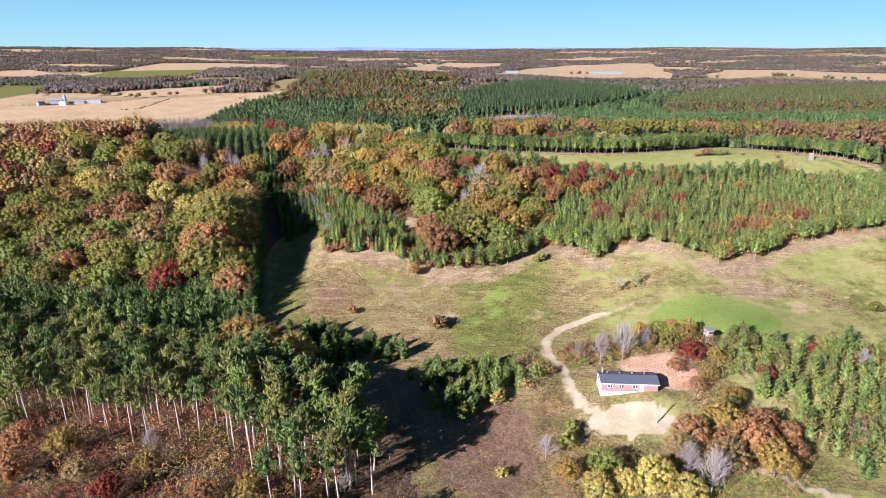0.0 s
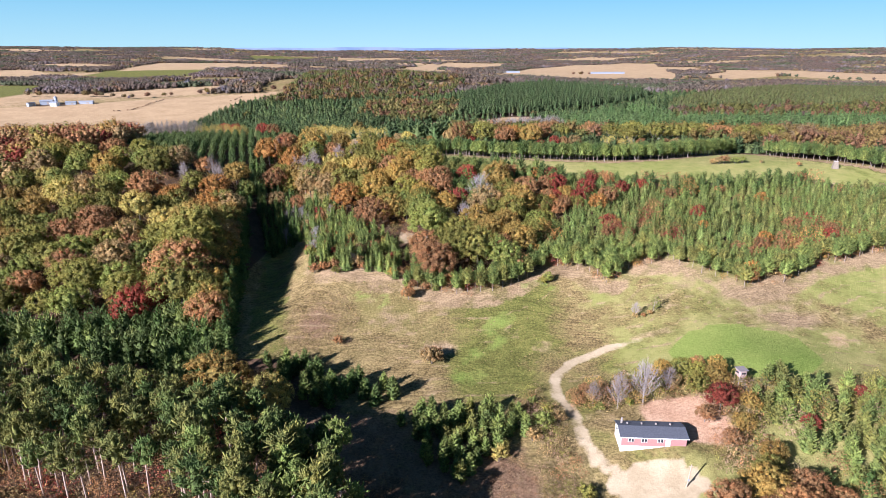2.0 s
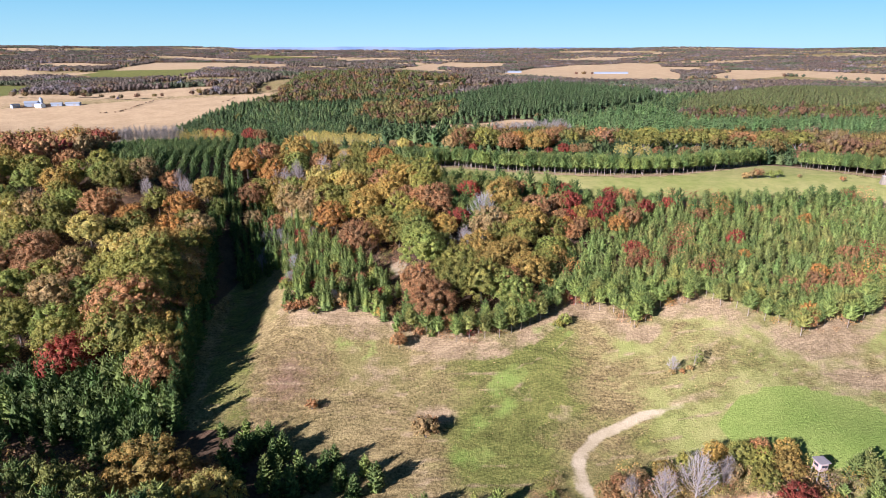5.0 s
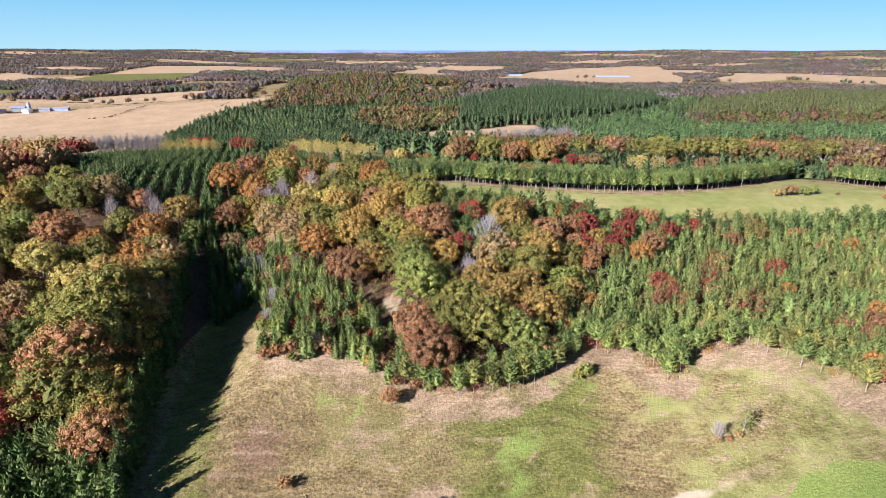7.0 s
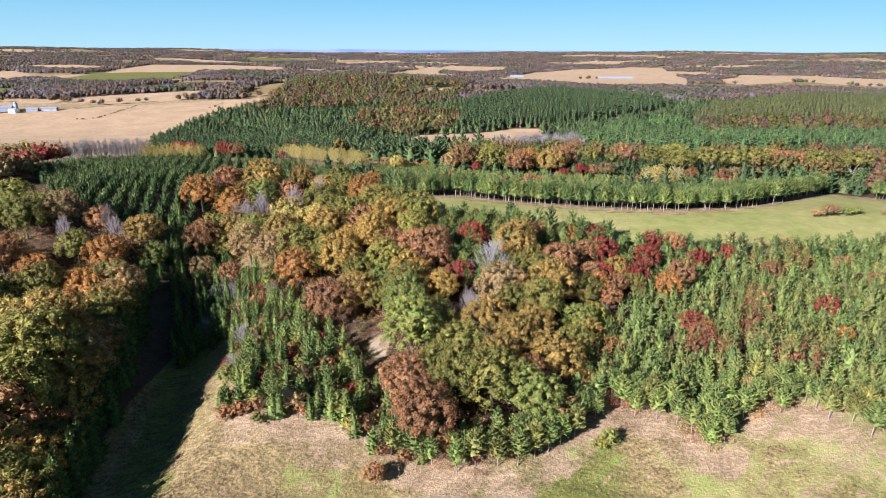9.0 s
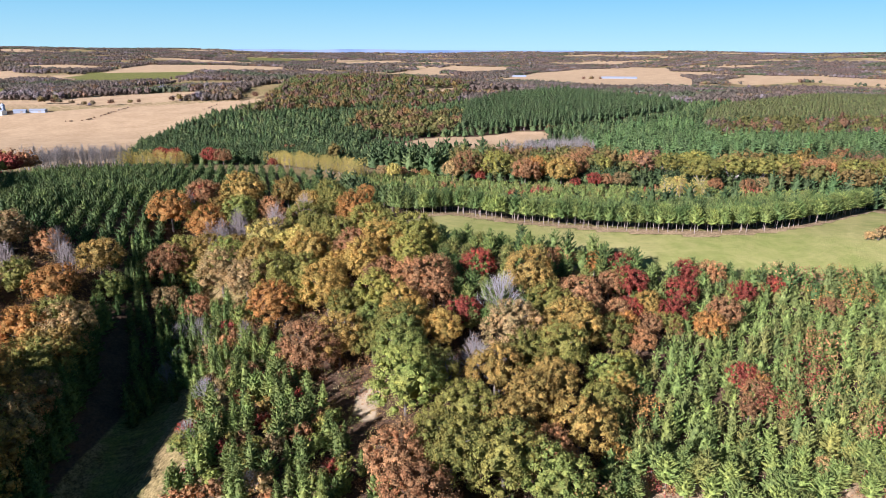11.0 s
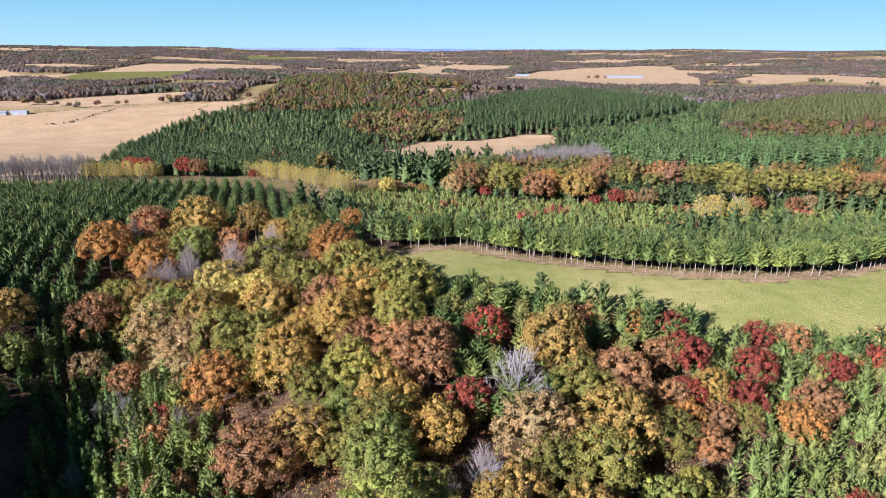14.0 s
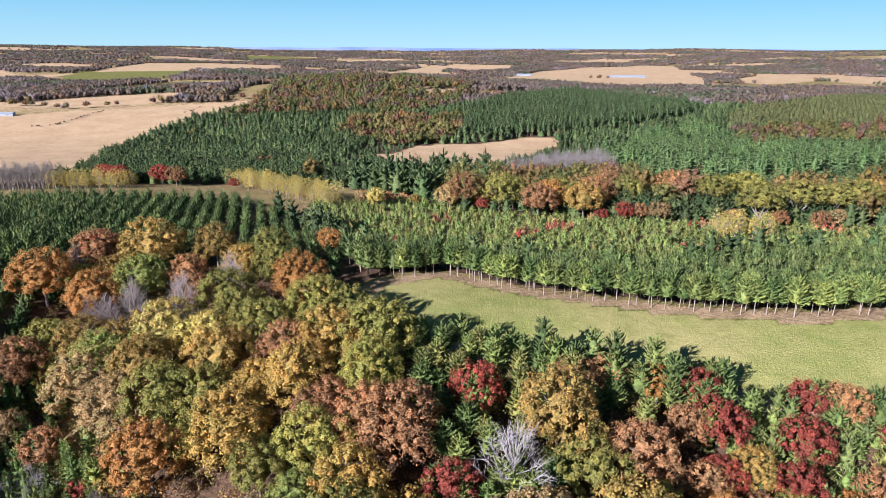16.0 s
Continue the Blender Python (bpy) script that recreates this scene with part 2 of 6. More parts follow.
ROW_BARK = plain("bark_row_pine", (0.25, 0.20, 0.165), 0.9, 0.25, 4)
BARE_BARK = plain("bark_pale", (0.27, 0.232, 0.205), 0.9, 0.2, 4)
WHITE_BARK = plain("bark_weathered", (0.26, 0.238, 0.22), 0.9, 0.15, 4)
DARK_BARE = plain("bark_mauve_grey", (0.24, 0.20, 0.175), 0.9, 0.2, 4)


def ground_material():
    m, nodes, links, bsdf = material("land")
    pos = nodes.new("ShaderNodeNewGeometry").outputs["Position"]
    big = noise_tex(nodes, links, 0.035, 5, 0.6, pos)
    med = noise_tex(nodes, links, 0.22, 6, 0.65, pos)
    fine = noise_tex(nodes, links, 1.6, 6, 0.7, pos)
    one, two, three = nodes.new("ShaderNodeAttribute"), nodes.new("ShaderNodeAttribute"), nodes.new("ShaderNodeAttribute")
    one.attribute_name, two.attribute_name, three.attribute_name = "cover", "wear", "weeds"
    s1, s2, s3 = nodes.new("ShaderNodeSeparateColor"), nodes.new("ShaderNodeSeparateColor"), nodes.new("ShaderNodeSeparateColor")
    links.new(three.outputs["Color"], s3.inputs[0])
    links.new(one.outputs["Color"], s1.inputs[0])
    links.new(two.outputs["Color"], s2.inputs[0])

    def tone(src, a, b, lo=0.40, hi=0.60):
        r = ramp(nodes, [(lo, a), (hi, b)])
        links.new(src, r.inputs[0])
        return r.outputs[0]

    def edged(mask):
        """A mask with a ragged border."""
        add = nodes.new("ShaderNodeMath")
        add.operation = "MULTIPLY_ADD"
        links.new(med, add.inputs[0])
        add.inputs[1].default_value, add.inputs[2].default_value = 0.9, -0.45
        sm = nodes.new("ShaderNodeMath")
        sm.operation = "ADD"
        links.new(add.outputs[0], sm.inputs[0])
        links.new(mask, sm.inputs[1])
        mr = nodes.new("ShaderNodeMapRange")
        mr.inputs["From Min"].default_value, mr.inputs["From Max"].default_value = 0.36, 0.64
        links.new(sm.outputs[0], mr.inputs["Value"])
        return mr.outputs[0]

    dry = mixer(nodes, links, 0.55, tone(med, (0.165, 0.120, 0.046), (0.36, 0.270, 0.118)), tone(fine, (0.055, 0.039, 0.015), (0.43, 0.325, 0.142)))
    turn = nodes.new("ShaderNodeMapping")
    turn.inputs["Rotation"].default_value, turn.inputs["Scale"].default_value = (0, 0, radians(-24)), (0.16, 1.0, 1.0)
    warp = nodes.new("ShaderNodeVectorMath")
    warp.operation = "MULTIPLY_ADD"
    bend = nodes.new("ShaderNodeTexNoise")
    bend.inputs["Scale"].default_value = 0.03
    links.new(pos, bend.inputs["Vector"])
    links.new(bend.outputs["Color"], warp.inputs[0])
    warp.inputs[1].default_value = (40, 40, 0)
    links.new(pos, warp.inputs[2])
    links.new(warp.outputs[0], turn.inputs["Vector"])
    streak = noise_tex(nodes, links, 0.85, 4, 0.7, turn.outputs[0])
    swath = tone(streak, (0.52, 0.50, 0.50), (1.32, 1.30, 1.28), 0.36, 0.64)
    dry = mixer(nodes, links, 0.6, dry, swath, "MULTIPLY")
    dry = mixer(nodes, links, tone(big, (0, 0, 0), (0.45, 0.45, 0.45), 0.46, 0.64), dry, (0.19, 0.18, 0.05))
    green = mixer(nodes, links, 0.5, tone(med, (0.105, 0.118, 0.026), (0.20, 0.195, 0.050)), tone(fine, (0.055, 0.065, 0.015), (0.26, 0.245, 0.065)))
    crop = mixer(nodes, links, 0.5, tone(big, (0.36, 0.245, 0.130), (0.48, 0.34, 0.19)), tone(med, (0.37, 0.255, 0.135), (0.48, 0.34, 0.19)))
    litter = mixer(nodes, links, 0.5, tone(med, (0.06, 0.04, 0.025), (0.14, 0.085, 0.05)), tone(fine, (0.05, 0.035, 0.022), (0.17, 0.10, 0.055)))
    straw = mixer(nodes, links, 0.5, tone(fine, (0.16, 0.108, 0.055), (0.46, 0.335, 0.19)), tone(med, (0.22, 0.15, 0.08), (0.40, 0.29, 0.165)))
    rust = mixer(nodes, links, 0.5, tone(fine, (0.34, 0.185, 0.10), (0.66, 0.44, 0.28)), tone(med, (0.46, 0.27, 0.16), (0.60, 0.39, 0.25)))
    weed = mixer(nodes, links, 0.5, tone(fine, (0.08, 0.048, 0.028), (0.34, 0.215, 0.125)), tone(med, (0.14, 0.088, 0.05), (0.27, 0.17, 0.10)))
    hay = mixer(nodes, links, 0.5, tone(med, (0.21, 0.225, 0.058), (0.32, 0.295, 0.098)), tone(big, (0.21, 0.235, 0.058), (0.36, 0.315, 0.12)))
    soil = mixer(nodes, links, 0.5, tone(fine, (0.40, 0.315, 0.195), (0.49, 0.39, 0.25)), tone(med, (0.33, 0.26, 0.15), (0.50, 0.40, 0.26)))
    lush = mixer(nodes, links, 0.5, tone(fine, (0.145, 0.205, 0.036), (0.26, 0.325, 0.072)), tone(big, (0.165, 0.225, 0.042), (0.28, 0.30, 0.08)))
    green = mixer(nodes, links, 0.6, green, swath, "MULTIPLY")
    straw = mixer(nodes, links, 0.5, straw, swath, "MULTIPLY")
    hay = mixer(nodes, links, 0.15, hay, swath, "MULTIPLY")
    col = mixer(nodes, links, edged(s1.outputs[0]), dry, green)
    col = mixer(nodes, links, edged(s1.outputs[1]), col, crop)
    col = mixer(nodes, links, edged(s1.outputs[2]), col, litter)
    col = mixer(nodes, links, edged(s3.outputs[2]), col, hay)
    col = mixer(nodes, links, edged(s3.outputs[1]), col, weed)
    col = mixer(nodes, links, edged(s3.outputs[0]), col, rust)
    col = mixer(nodes, links, edged(s2.outputs[0]), col, straw)
    col = mixer(nodes, links, edged(s2.outputs[1]), col, soil)
    col = mixer(nodes, links, edged(s2.outputs[2]), col, lush)
    links.new(col, bsdf.inputs["Base Color"])
    bsdf.inputs["Roughness"].default_value, bsdf.inputs["Specular IOR Level"].default_value = 0.95, 0.1
    b = nodes.new("ShaderNodeBump")
    b.inputs["Strength"].default_value, b.inputs["Distance"].default_value = 0.8, 0.45
    links.new(fine, b.inputs["Height"])
    trodden = nodes.new("ShaderNodeMapRange")
    trodden.inputs["To Min"].default_value, trodden.inputs["To Max"].default_value = 0.8, 0.12
    links.new(s2.outputs[1], trodden.inputs["Value"])
    links.new(trodden.outputs[0], b.inputs["Strength"])
    links.new(b.outputs[0], bsdf.inputs["Normal"])
    return m


LAND = ground_material()


# ---- mesh helpers ----
def mesh_of(name, verts, faces, mat, smooth_shade=False):
    me = bpy.data.meshes.new(name)
    verts = np.asarray(verts, np.float32)
    faces = np.asarray(faces, np.int32)
    k = faces.shape[1]
    me.vertices.add(len(verts))
    me.vertices.foreach_set("co", verts.ravel())
    me.loops.add(faces.size)
    me.loops.foreach_set("vertex_index", faces.ravel())
    me.polygons.add(len(faces))
    me.polygons.foreach_set("loop_start", np.arange(0, faces.size, k, dtype=np.int32))
    me.polygons.foreach_set("loop_total", np.full(len(faces), k, np.int32))
    me.polygons.foreach_set("use_smooth", np.full(len(faces), smooth_shade))
    me.update(calc_edges=True)
    me.materials.append(mat)
    return me


def colour_layer(me, name, values):
    a = me.attributes.new(name, "FLOAT_COLOR", "POINT")
    v = np.ones((len(values), 4), np.float32)
    v[:, :3] = values
    a.data.foreach_set("color", v.ravel())


def part(name, bm, mat, parent, label=""):
    me = bpy.data.meshes.new(name)
    bm.to_mesh(me)
    bm.free()
    me.materials.append(mat)
    ob = new(name, me)
    ob.parent = parent
    return tagged(ob, label)


def box(sx, sy, sz, x=0, y=0, z=0, bevel=0.0):
    """A box with its middle at x, y and its foot at z."""
    bm = bmesh.new()
    bmesh.ops.create_cube(bm, size=1)
    bmesh.ops.scale(bm, vec=(sx, sy, sz), verts=bm.verts)
    bmesh.ops.translate(bm, vec=(x, y, z + sz / 2), verts=bm.verts)
    if bevel:
        bmesh.ops.bevel(bm, geom=bm.edges[:], offset=bevel, segments=1, affect="EDGES")
    return bm


def tube(points, radii, sides=6):
    """Vertices and four-cornered faces of a tapering limb."""
    V, F = [], []
    pts = [Vector(p) for p in points]
    for i, p in enumerate(pts):
        d = (pts[min(i + 1, len(pts) - 1)] - pts[max(i - 1, 0)]).normalized()
        a = d.orthogonal().normalized()
        b = d.cross(a)
        for j in range(sides):
            w = 2 * math.pi * j / sides
            V.append(p + (a * math.cos(w) + b * math.sin(w)) * radii[i])
    for i in range(len(pts) - 1):
        for j in range(sides):
            k = (j + 1) % sides
            F.append((i * sides + j, i * sides + k, (i + 1) * sides + k, (i + 1) * sides + j))
    return [tuple(v) for v in V], F


def join(pieces):
    V, F, n = [], [], 0
    for v, f in pieces:
        V.append(np.asarray(v, float).reshape(-1, 3))
        F.append(np.asarray(f, int) + n)
        n += len(v)
    return np.concatenate(V), np.concatenate(F)


def sprays(rng, at, out, length, width, jitter=0.5, droop=0.0):
    """Small four-cornered sprays of leaves at the points, facing roughly along out."""
    n = len(at)
    nrm = out + rng.normal(0, jitter, (n, 3))
    nrm /= np.linalg.norm(nrm, axis=1)[:, None]
    a = np.cross(nrm, rng.normal(0, 1, (n, 3)))
    a /= np.linalg.norm(a, axis=1)[:, None]
    b = np.cross(nrm, a)
    ln = length * rng.uniform(0.6, 1.35, (n, 1))
    wd = width * rng.uniform(0.6, 1.35, (n, 1))
    c = [at - a * ln * 0.5 + b * wd * rng.uniform(-0.3, 0.3, (n, 1)), at - b * wd * 0.5 + a * ln * rng.uniform(-0.25, 0.25, (n, 1)),
         at + a * ln * 0.5 + nrm * ln * droop, at + b * wd * 0.5 + a * ln * rng.uniform(-0.25, 0.25, (n, 1))]
    V = np.stack(c, 1).reshape(-1, 3)
    return V, np.arange(4 * n).reshape(n, 4)


def ball_points(rng, n, low=-0.45):
    d = rng.normal(0, 1, (int(n * 2.2) + 8, 3))
    d /= np.linalg.norm(d, axis=1)[:, None]
    return d[d[:, 2] > low][:n]


def lump():
    """A rounded lump of twenty-four faces over twenty-six shared corners."""
    V, F, seen = [], [], {}

    def corner(p):
        if p not in seen:
            seen[p] = len(V)
            V.append(np.array(p, float) / np.linalg.norm(p))
        return seen[p]

    for ax in range(3):
        for sg in (-1, 1):
            def at(a, c):
                p = [0, 0, 0]
                p[ax], p[(ax + 1) % 3], p[(ax + 2) % 3] = sg, a, c
                return corner(tuple(p))
            for a in (-1, 0):
                for c in (-1, 0):
                    q = [at(a, c), at(a + 1, c), at(a + 1, c + 1), at(a, c + 1)]
                    F.append(q if sg > 0 else q[::-1])
    return np.array(V), np.array(F)


LUMP = lump()


def knob():
    """A small rounded lump of twelve faces."""
    V = [(r * math.cos(math.pi * (j + 0.4 * i) / 2), r * math.sin(math.pi * (j + 0.4 * i) / 2), z) for i, (r, z) in enumerate(((0.62, -0.7), (1.0, 0.0), (0.74, 0.62), (0.06, 1.0))) for j in range(4)]
    F = [(i * 4 + j, i * 4 + (j + 1) % 4, i * 4 + 4 + (j + 1) % 4, i * 4 + 4 + j) for i in range(3) for j in range(4)]
    return np.array(V), np.array(F)


KNOB = knob()


def spread_balls(rng, centres, radii, rough=0.16, flat=0.85, form=None):
    """Uneven leafy lumps at the centres."""
    V, F = form or LUMP
    n = len(centres)
    turn = rng.uniform(0, 6.28, n)
    c, s = np.cos(turn)[:, None], np.sin(turn)[:, None]
    k = radii[:, None] * rng.uniform(1 - rough, 1 + rough, (n, len(V)))
    P = np.stack([(V[None, :, 0] * c - V[None, :, 1] * s) * k, (V[None, :, 0] * s + V[None, :, 1] * c) * k, V[None, :, 2] * k * flat], 2) + centres[:, None]
    return P.reshape(-1, 3), (F[None] + (np.arange(n) * len(V))[:, None, None]).reshape(-1, 4)


def crown_oak(rng, height, spread, clumps, per, size, core=False, puff=1.0):
    """A broad crown of lobes: many small rounded leaf clumps, each under loose sprays, with gaps between the lobes."""
    base = height * 0.08
    mid, half = (base + height) / 2, (height - base) / 2
    i = np.arange(clumps)
    up = 1 - 1.5 * (i + 0.5) / clumps
    w = i * 2.39996 + rng.uniform(-0.25, 0.25, clumps)
    side = np.sqrt(np.maximum(0, 1 - np.minimum(1, np.abs(up)) ** 2))
    d = np.stack([np.cos(w) * side, np.sin(w) * side, up], 1)
    lobes = ball_points(rng, 9, -0.3)
    near = np.clip((d @ lobes.T).max(1), 0, 1)
    k = (0.66 + 0.30 * smooth(0.62, 0.98, near) + rng.uniform(-0.07, 0.05, clumps))[:, None]
    c = d * k * [spread, spread, half] + [0, 0, mid]
    r = puff * spread * 1.32 / math.sqrt(clumps) * rng.uniform(0.75, 1.4, clumps)
    pieces = []
    if core:
        pieces.append(spread_balls(rng, c - d * r[:, None] * 0.3, r * 0.62, 0.3, form=KNOB))
        pieces.append(spread_balls(rng, np.array([[0, 0, mid]]), np.array([spread * 0.58]), 0.1, 0.62 * half / (spread * 0.58), KNOB))
    out = np.repeat(d, per, 0)
    q = rng.normal(0, 1, (clumps * per, 3)) + out * 0.8 + [0, 0, 0.3]
    q /= np.linalg.norm(q, axis=1)[:, None]
    at = np.repeat(c, per, 0) + q * np.repeat(r, per)[:, None] * rng.uniform(0.55, 1.2, (clumps * per, 1)) * [1, 1, 0.85]
    pieces.append(sprays(rng, at, q * 0.8 + out * 0.5 + [0, 0, 0.2], size, size * 0.72, 0.55))
    return join(pieces)


def plumes(rng, root, tip, thick, sides=4):
    """Tapering tufts of needles from the roots to the tips."""
    n = len(root)
    d = tip - root
    ln = np.linalg.norm(d, axis=1)[:, None] + 1e-6
    d = d / ln
    a = np.cross(d, rng.normal(0, 1, (n, 3)))
    a /= np.linalg.norm(a, axis=1)[:, None]
    b = np.cross(d, a)
    V = []
    rings = ((0.0, 0.45), (0.5, 1.0), (0.82, 0.62), (1.0, 0.04)) if sides > 3 else ((0.0, 0.55), (0.55, 1.0), (1.0, 0.06))
    for u, q in rings:
        for j in range(sides):
            w = 2 * math.pi * j / sides + u * 0.7
            V.append(root + d * ln * u + (a * math.cos(w) + b * math.sin(w)) * (thick * q)[:, None] * rng.uniform(0.75, 1.25, (n, 1)))
    V = np.stack(V, 1)
    F = [(i * sides + j, i * sides + (j + 1) % sides, (i + 1) * sides + (j + 1) % sides, (i + 1) * sides + j) for i in range(len(rings) - 1) for j in range(sides)]
    return V.reshape(-1, 3), (np.array(F)[None] + (np.arange(n) * len(rings) * sides)[:, None, None]).reshape(-1, 4)


def crown_boughs(rng, height, foot, radius, boughs, form, rise=0.55, stout=0.30, fuzz=0, size=0.4, core=0.5, sides=4, long=0.75):
    """A conifer: a shaded heart under whorled, upswept tufts of needles, with fine loose sprays."""
    u = (np.arange(boughs) + rng.uniform(0, 1, boughs)) / boughs
    w = np.arange(boughs) * 2.39996 + rng.uniform(-0.35, 0.35, boughs)
    reach = radius * np.interp(u, form[0], form[1]) * rng.uniform(0.74, 1.12, boughs)
    z = foot + u * (height - foot) * 0.93
    out = np.stack([np.cos(w), np.sin(w), np.zeros(boughs)], 1)
    lift = rise * (0.7 + 0.9 * u)
    tip = out * reach[:, None] + np.stack([0 * z, 0 * z, z + 0.25 * reach * lift], 1)
    root = out * (reach * (1 - long))[:, None] + np.stack([0 * z, 0 * z, z - reach * lift * 0.75], 1)
    thick = stout * (0.35 + 0.65 * reach / radius) * rng.uniform(0.8, 1.25, boughs)
    root = np.concatenate([root, [[0, 0, height * 0.82]]])
    tip = np.concatenate([tip, [[0, 0, height * 1.03]]])
    thick = np.append(thick, stout * 0.45)
    pieces = [plumes(rng, root, tip, thick, sides)]
    if fuzz:
        k = rng.integers(0, len(root), fuzz)
        t = rng.uniform(0.2, 1.0, (fuzz, 1))
        j = rng.normal(0, 1, (fuzz, 3)) * (thick[k] * 0.5 + size * 0.28)[:, None]
        d = (tip - root)[k] + [0, 0, 0.3] + rng.normal(0, 0.35, (fuzz, 3))
        d /= np.linalg.norm(d, axis=1)[:, None]
        sd = np.cross(d, rng.normal(0, 1, (fuzz, 3)))
        sd /= np.linalg.norm(sd, axis=1)[:, None]
        at = root[k] + (tip - root)[k] * t + j
        ln = size * rng.uniform(0.6, 1.3, (fuzz, 1))
        pieces.append((np.stack([at - d * ln * 0.4, at - sd * ln * 0.20, at + d * ln * 0.6, at + sd * ln * 0.20], 1).reshape(-1, 3), np.arange(4 * fuzz).reshape(fuzz, 4)))
    if core:
        pieces.append(lathe(rng, foot + (height - foot) * 0.80, foot, radius * core, PINE_FORM, 5))
    return join(pieces)


def lathe(rng, height, foot, radius, profile, sides=6, rough=0.22):
    """A solid leafy body of uneven rings; profile: radius and height of each ring as parts of the whole."""
    V, F = [], []
    for r, z in profile:
        turn = rng.uniform(0, 1)
        for k in range(sides):
            w = 2 * math.pi * (k + 0.3 * turn) / sides
            q = radius * r * rng.uniform(1 - rough, 1 + rough)
            V.append((q * math.cos(w), q * math.sin(w), foot + (height - foot) * z * rng.uniform(0.93, 1.04)))
    for i in range(len(profile) - 1):
        for k in range(sides):
            j = (k + 1) % sides
            F.append((i * sides + k, i * sides + j, (i + 1) * sides + j, (i + 1) * sides + k))
    return np.array(V), np.array(F)


PINE_FORM = ((1.0, 0.0), (0.88, 0.35), (0.5, 0.75), (0.05, 1.0))


YOUNG = ((0, 0.3, 0.7, 1), (0.92, 1.0, 0.78, 0.28))
FULL = ((0, 0.3, 0.7, 1), (0.9, 1.0, 0.86, 0.38))
SPIRE = ((0, 0.2, 0.6, 1), (0.9, 1.0, 0.62, 0.1))


def crown_tall_pine(rng, height, foot, radius, tufts, per):
    """An old pine's open crown: brushes of upswept needle tufts at the ends of level limbs, high on the trunk."""
    pieces = []
    for i in range(tufts):
        u = (i + 0.5) / tufts
        w = i * 2.4 + rng.uniform(-0.5, 0.5)
        reach = radius * (1 - 0.8 * u) ** 0.6 * rng.uniform(0.5, 1.0) if u < 0.95 else 0.1
        c = np.array([reach * math.cos(w), reach * math.sin(w), foot + u * (height - foot - 0.8) + rng.uniform(-0.4, 0.4)])
        root = c + rng.normal(0, 0.36, (per, 3)) * [1, 1, 0.5] - [0, 0, 0.15]
        tip = root + (rng.normal(0, 0.40, (per, 3)) + [0.35 * math.cos(w), 0.35 * math.sin(w), 0.6]) * rng.uniform(0.7, 1.2, (per, 1))
        pieces.append(plumes(rng, root, tip, rng.uniform(0.13, 0.22, per), 4))
        n = per * 10
        d = ball_points(rng, n, -0.4)
        pieces.append(sprays(rng, c + d * [0.78, 0.78, 0.5] * rng.uniform(0.6, 1.1, (len(d), 1)) + [0, 0, 0.2], d + [0, 0, 0.7], 0.36, 0.12, 0.6))
    pieces.append(lathe(rng, height - 0.8, foot + 0.4, radius * 0.34, PINE_FORM, 5))
    return join(pieces)


def trunk_with_limbs(rng, height, r, limbs, spread, bare=0.3):
    top = height * 0.8
    pieces = [tube([(0, 0, -0.6), (0.05, 0, height * bare), (rng.uniform(-.3, .3), rng.uniform(-.3, .3), top)], [r * 1.15, r * 0.8, r * 0.25], 6)]
    for i in range(limbs):
        w = i * 2.4 + rng.uniform(-0.5, 0.5)
        z = height * (bare + 0.35 * i / max(1, limbs))
        e = (spread * 0.7 * math.cos(w), spread * 0.7 * math.sin(w), z + height * 0.22)
        pieces.append(tube([(0, 0, z), (e[0] * 0.5, e[1] * 0.5, z + height * 0.13), e], [r * 0.5, r * 0.35, r * 0.12], 4))
    return join(pieces)


# ---- kinds of tree ----
KINDS = {}


def kind_of_tree(key, name, trunk_me, crowns, category="tree"):
    KINDS[key] = (name, trunk_me, crowns, category)


CROWN_LABEL = {"v": "olive green", "g": "golden brown", "o": "bright orange", "r": "rusty brown", "m": "dark crimson", "t": "pale tan",
               "y": "clear yellow", "l": "moss green", "p": "fresh green", "s": "deep green", "n": "grey-green"}





def variants(make, count, letters, name):
    res = {}
    for i in range(count):
        V, F = make(np.random.default_rng(100 + i))
        me = mesh_of(name, V, F, LEAF[letters[0]], True)
        for s in letters:
            res[(i, s)] = me
    return res


def trunk_mesh(make, mat):
    V, F = make(np.random.default_rng(7))
    return mesh_of("trunk", V, F, mat, True)


OAKS = "vgormtyl"
kind_of_tree("oak", "oak_tree", trunk_mesh(lambda r: trunk_with_limbs(r, 12, 0.3, 6, 4.5), BARK),
             variants(lambda r: crown_oak(r, 12, 6.1, 84, 62, 0.33, True), 4, OAKS, "crown"))
kind_of_tree("oak_far", "oak_tree", trunk_mesh(lambda r: trunk_with_limbs(r, 12, 0.3, 4, 4.5), BARK),
             variants(lambda r: crown_oak(r, 12, 6.1, 60, 46, 0.42, True), 3, OAKS, "crown"))
kind_of_tree("young_pine", "young_pine", trunk_mesh(lambda r: tube([(0, 0, -0.4), (0, 0, 5.8)], [0.10, 0.02], 4), PINE_BARK),
             variants(lambda r: crown_boughs(r, 5.7, 0.3, 1.8, 40, YOUNG, 0.6, 0.30, 420, 0.42, 0.6), 4, "pns", "crown"))
kind_of_tree("spruce", "spruce_tree", trunk_mesh(lambda r: tube([(0, 0, -0.4), (0, 0, 8)], [0.13, 0.02], 4), BARK),
             variants(lambda r: crown_boughs(r, 9.0, 0.4, 2.3, 56, SPIRE, 0.3, 0.20, 600, 0.52, 0.55), 3, "sp", "crown"))
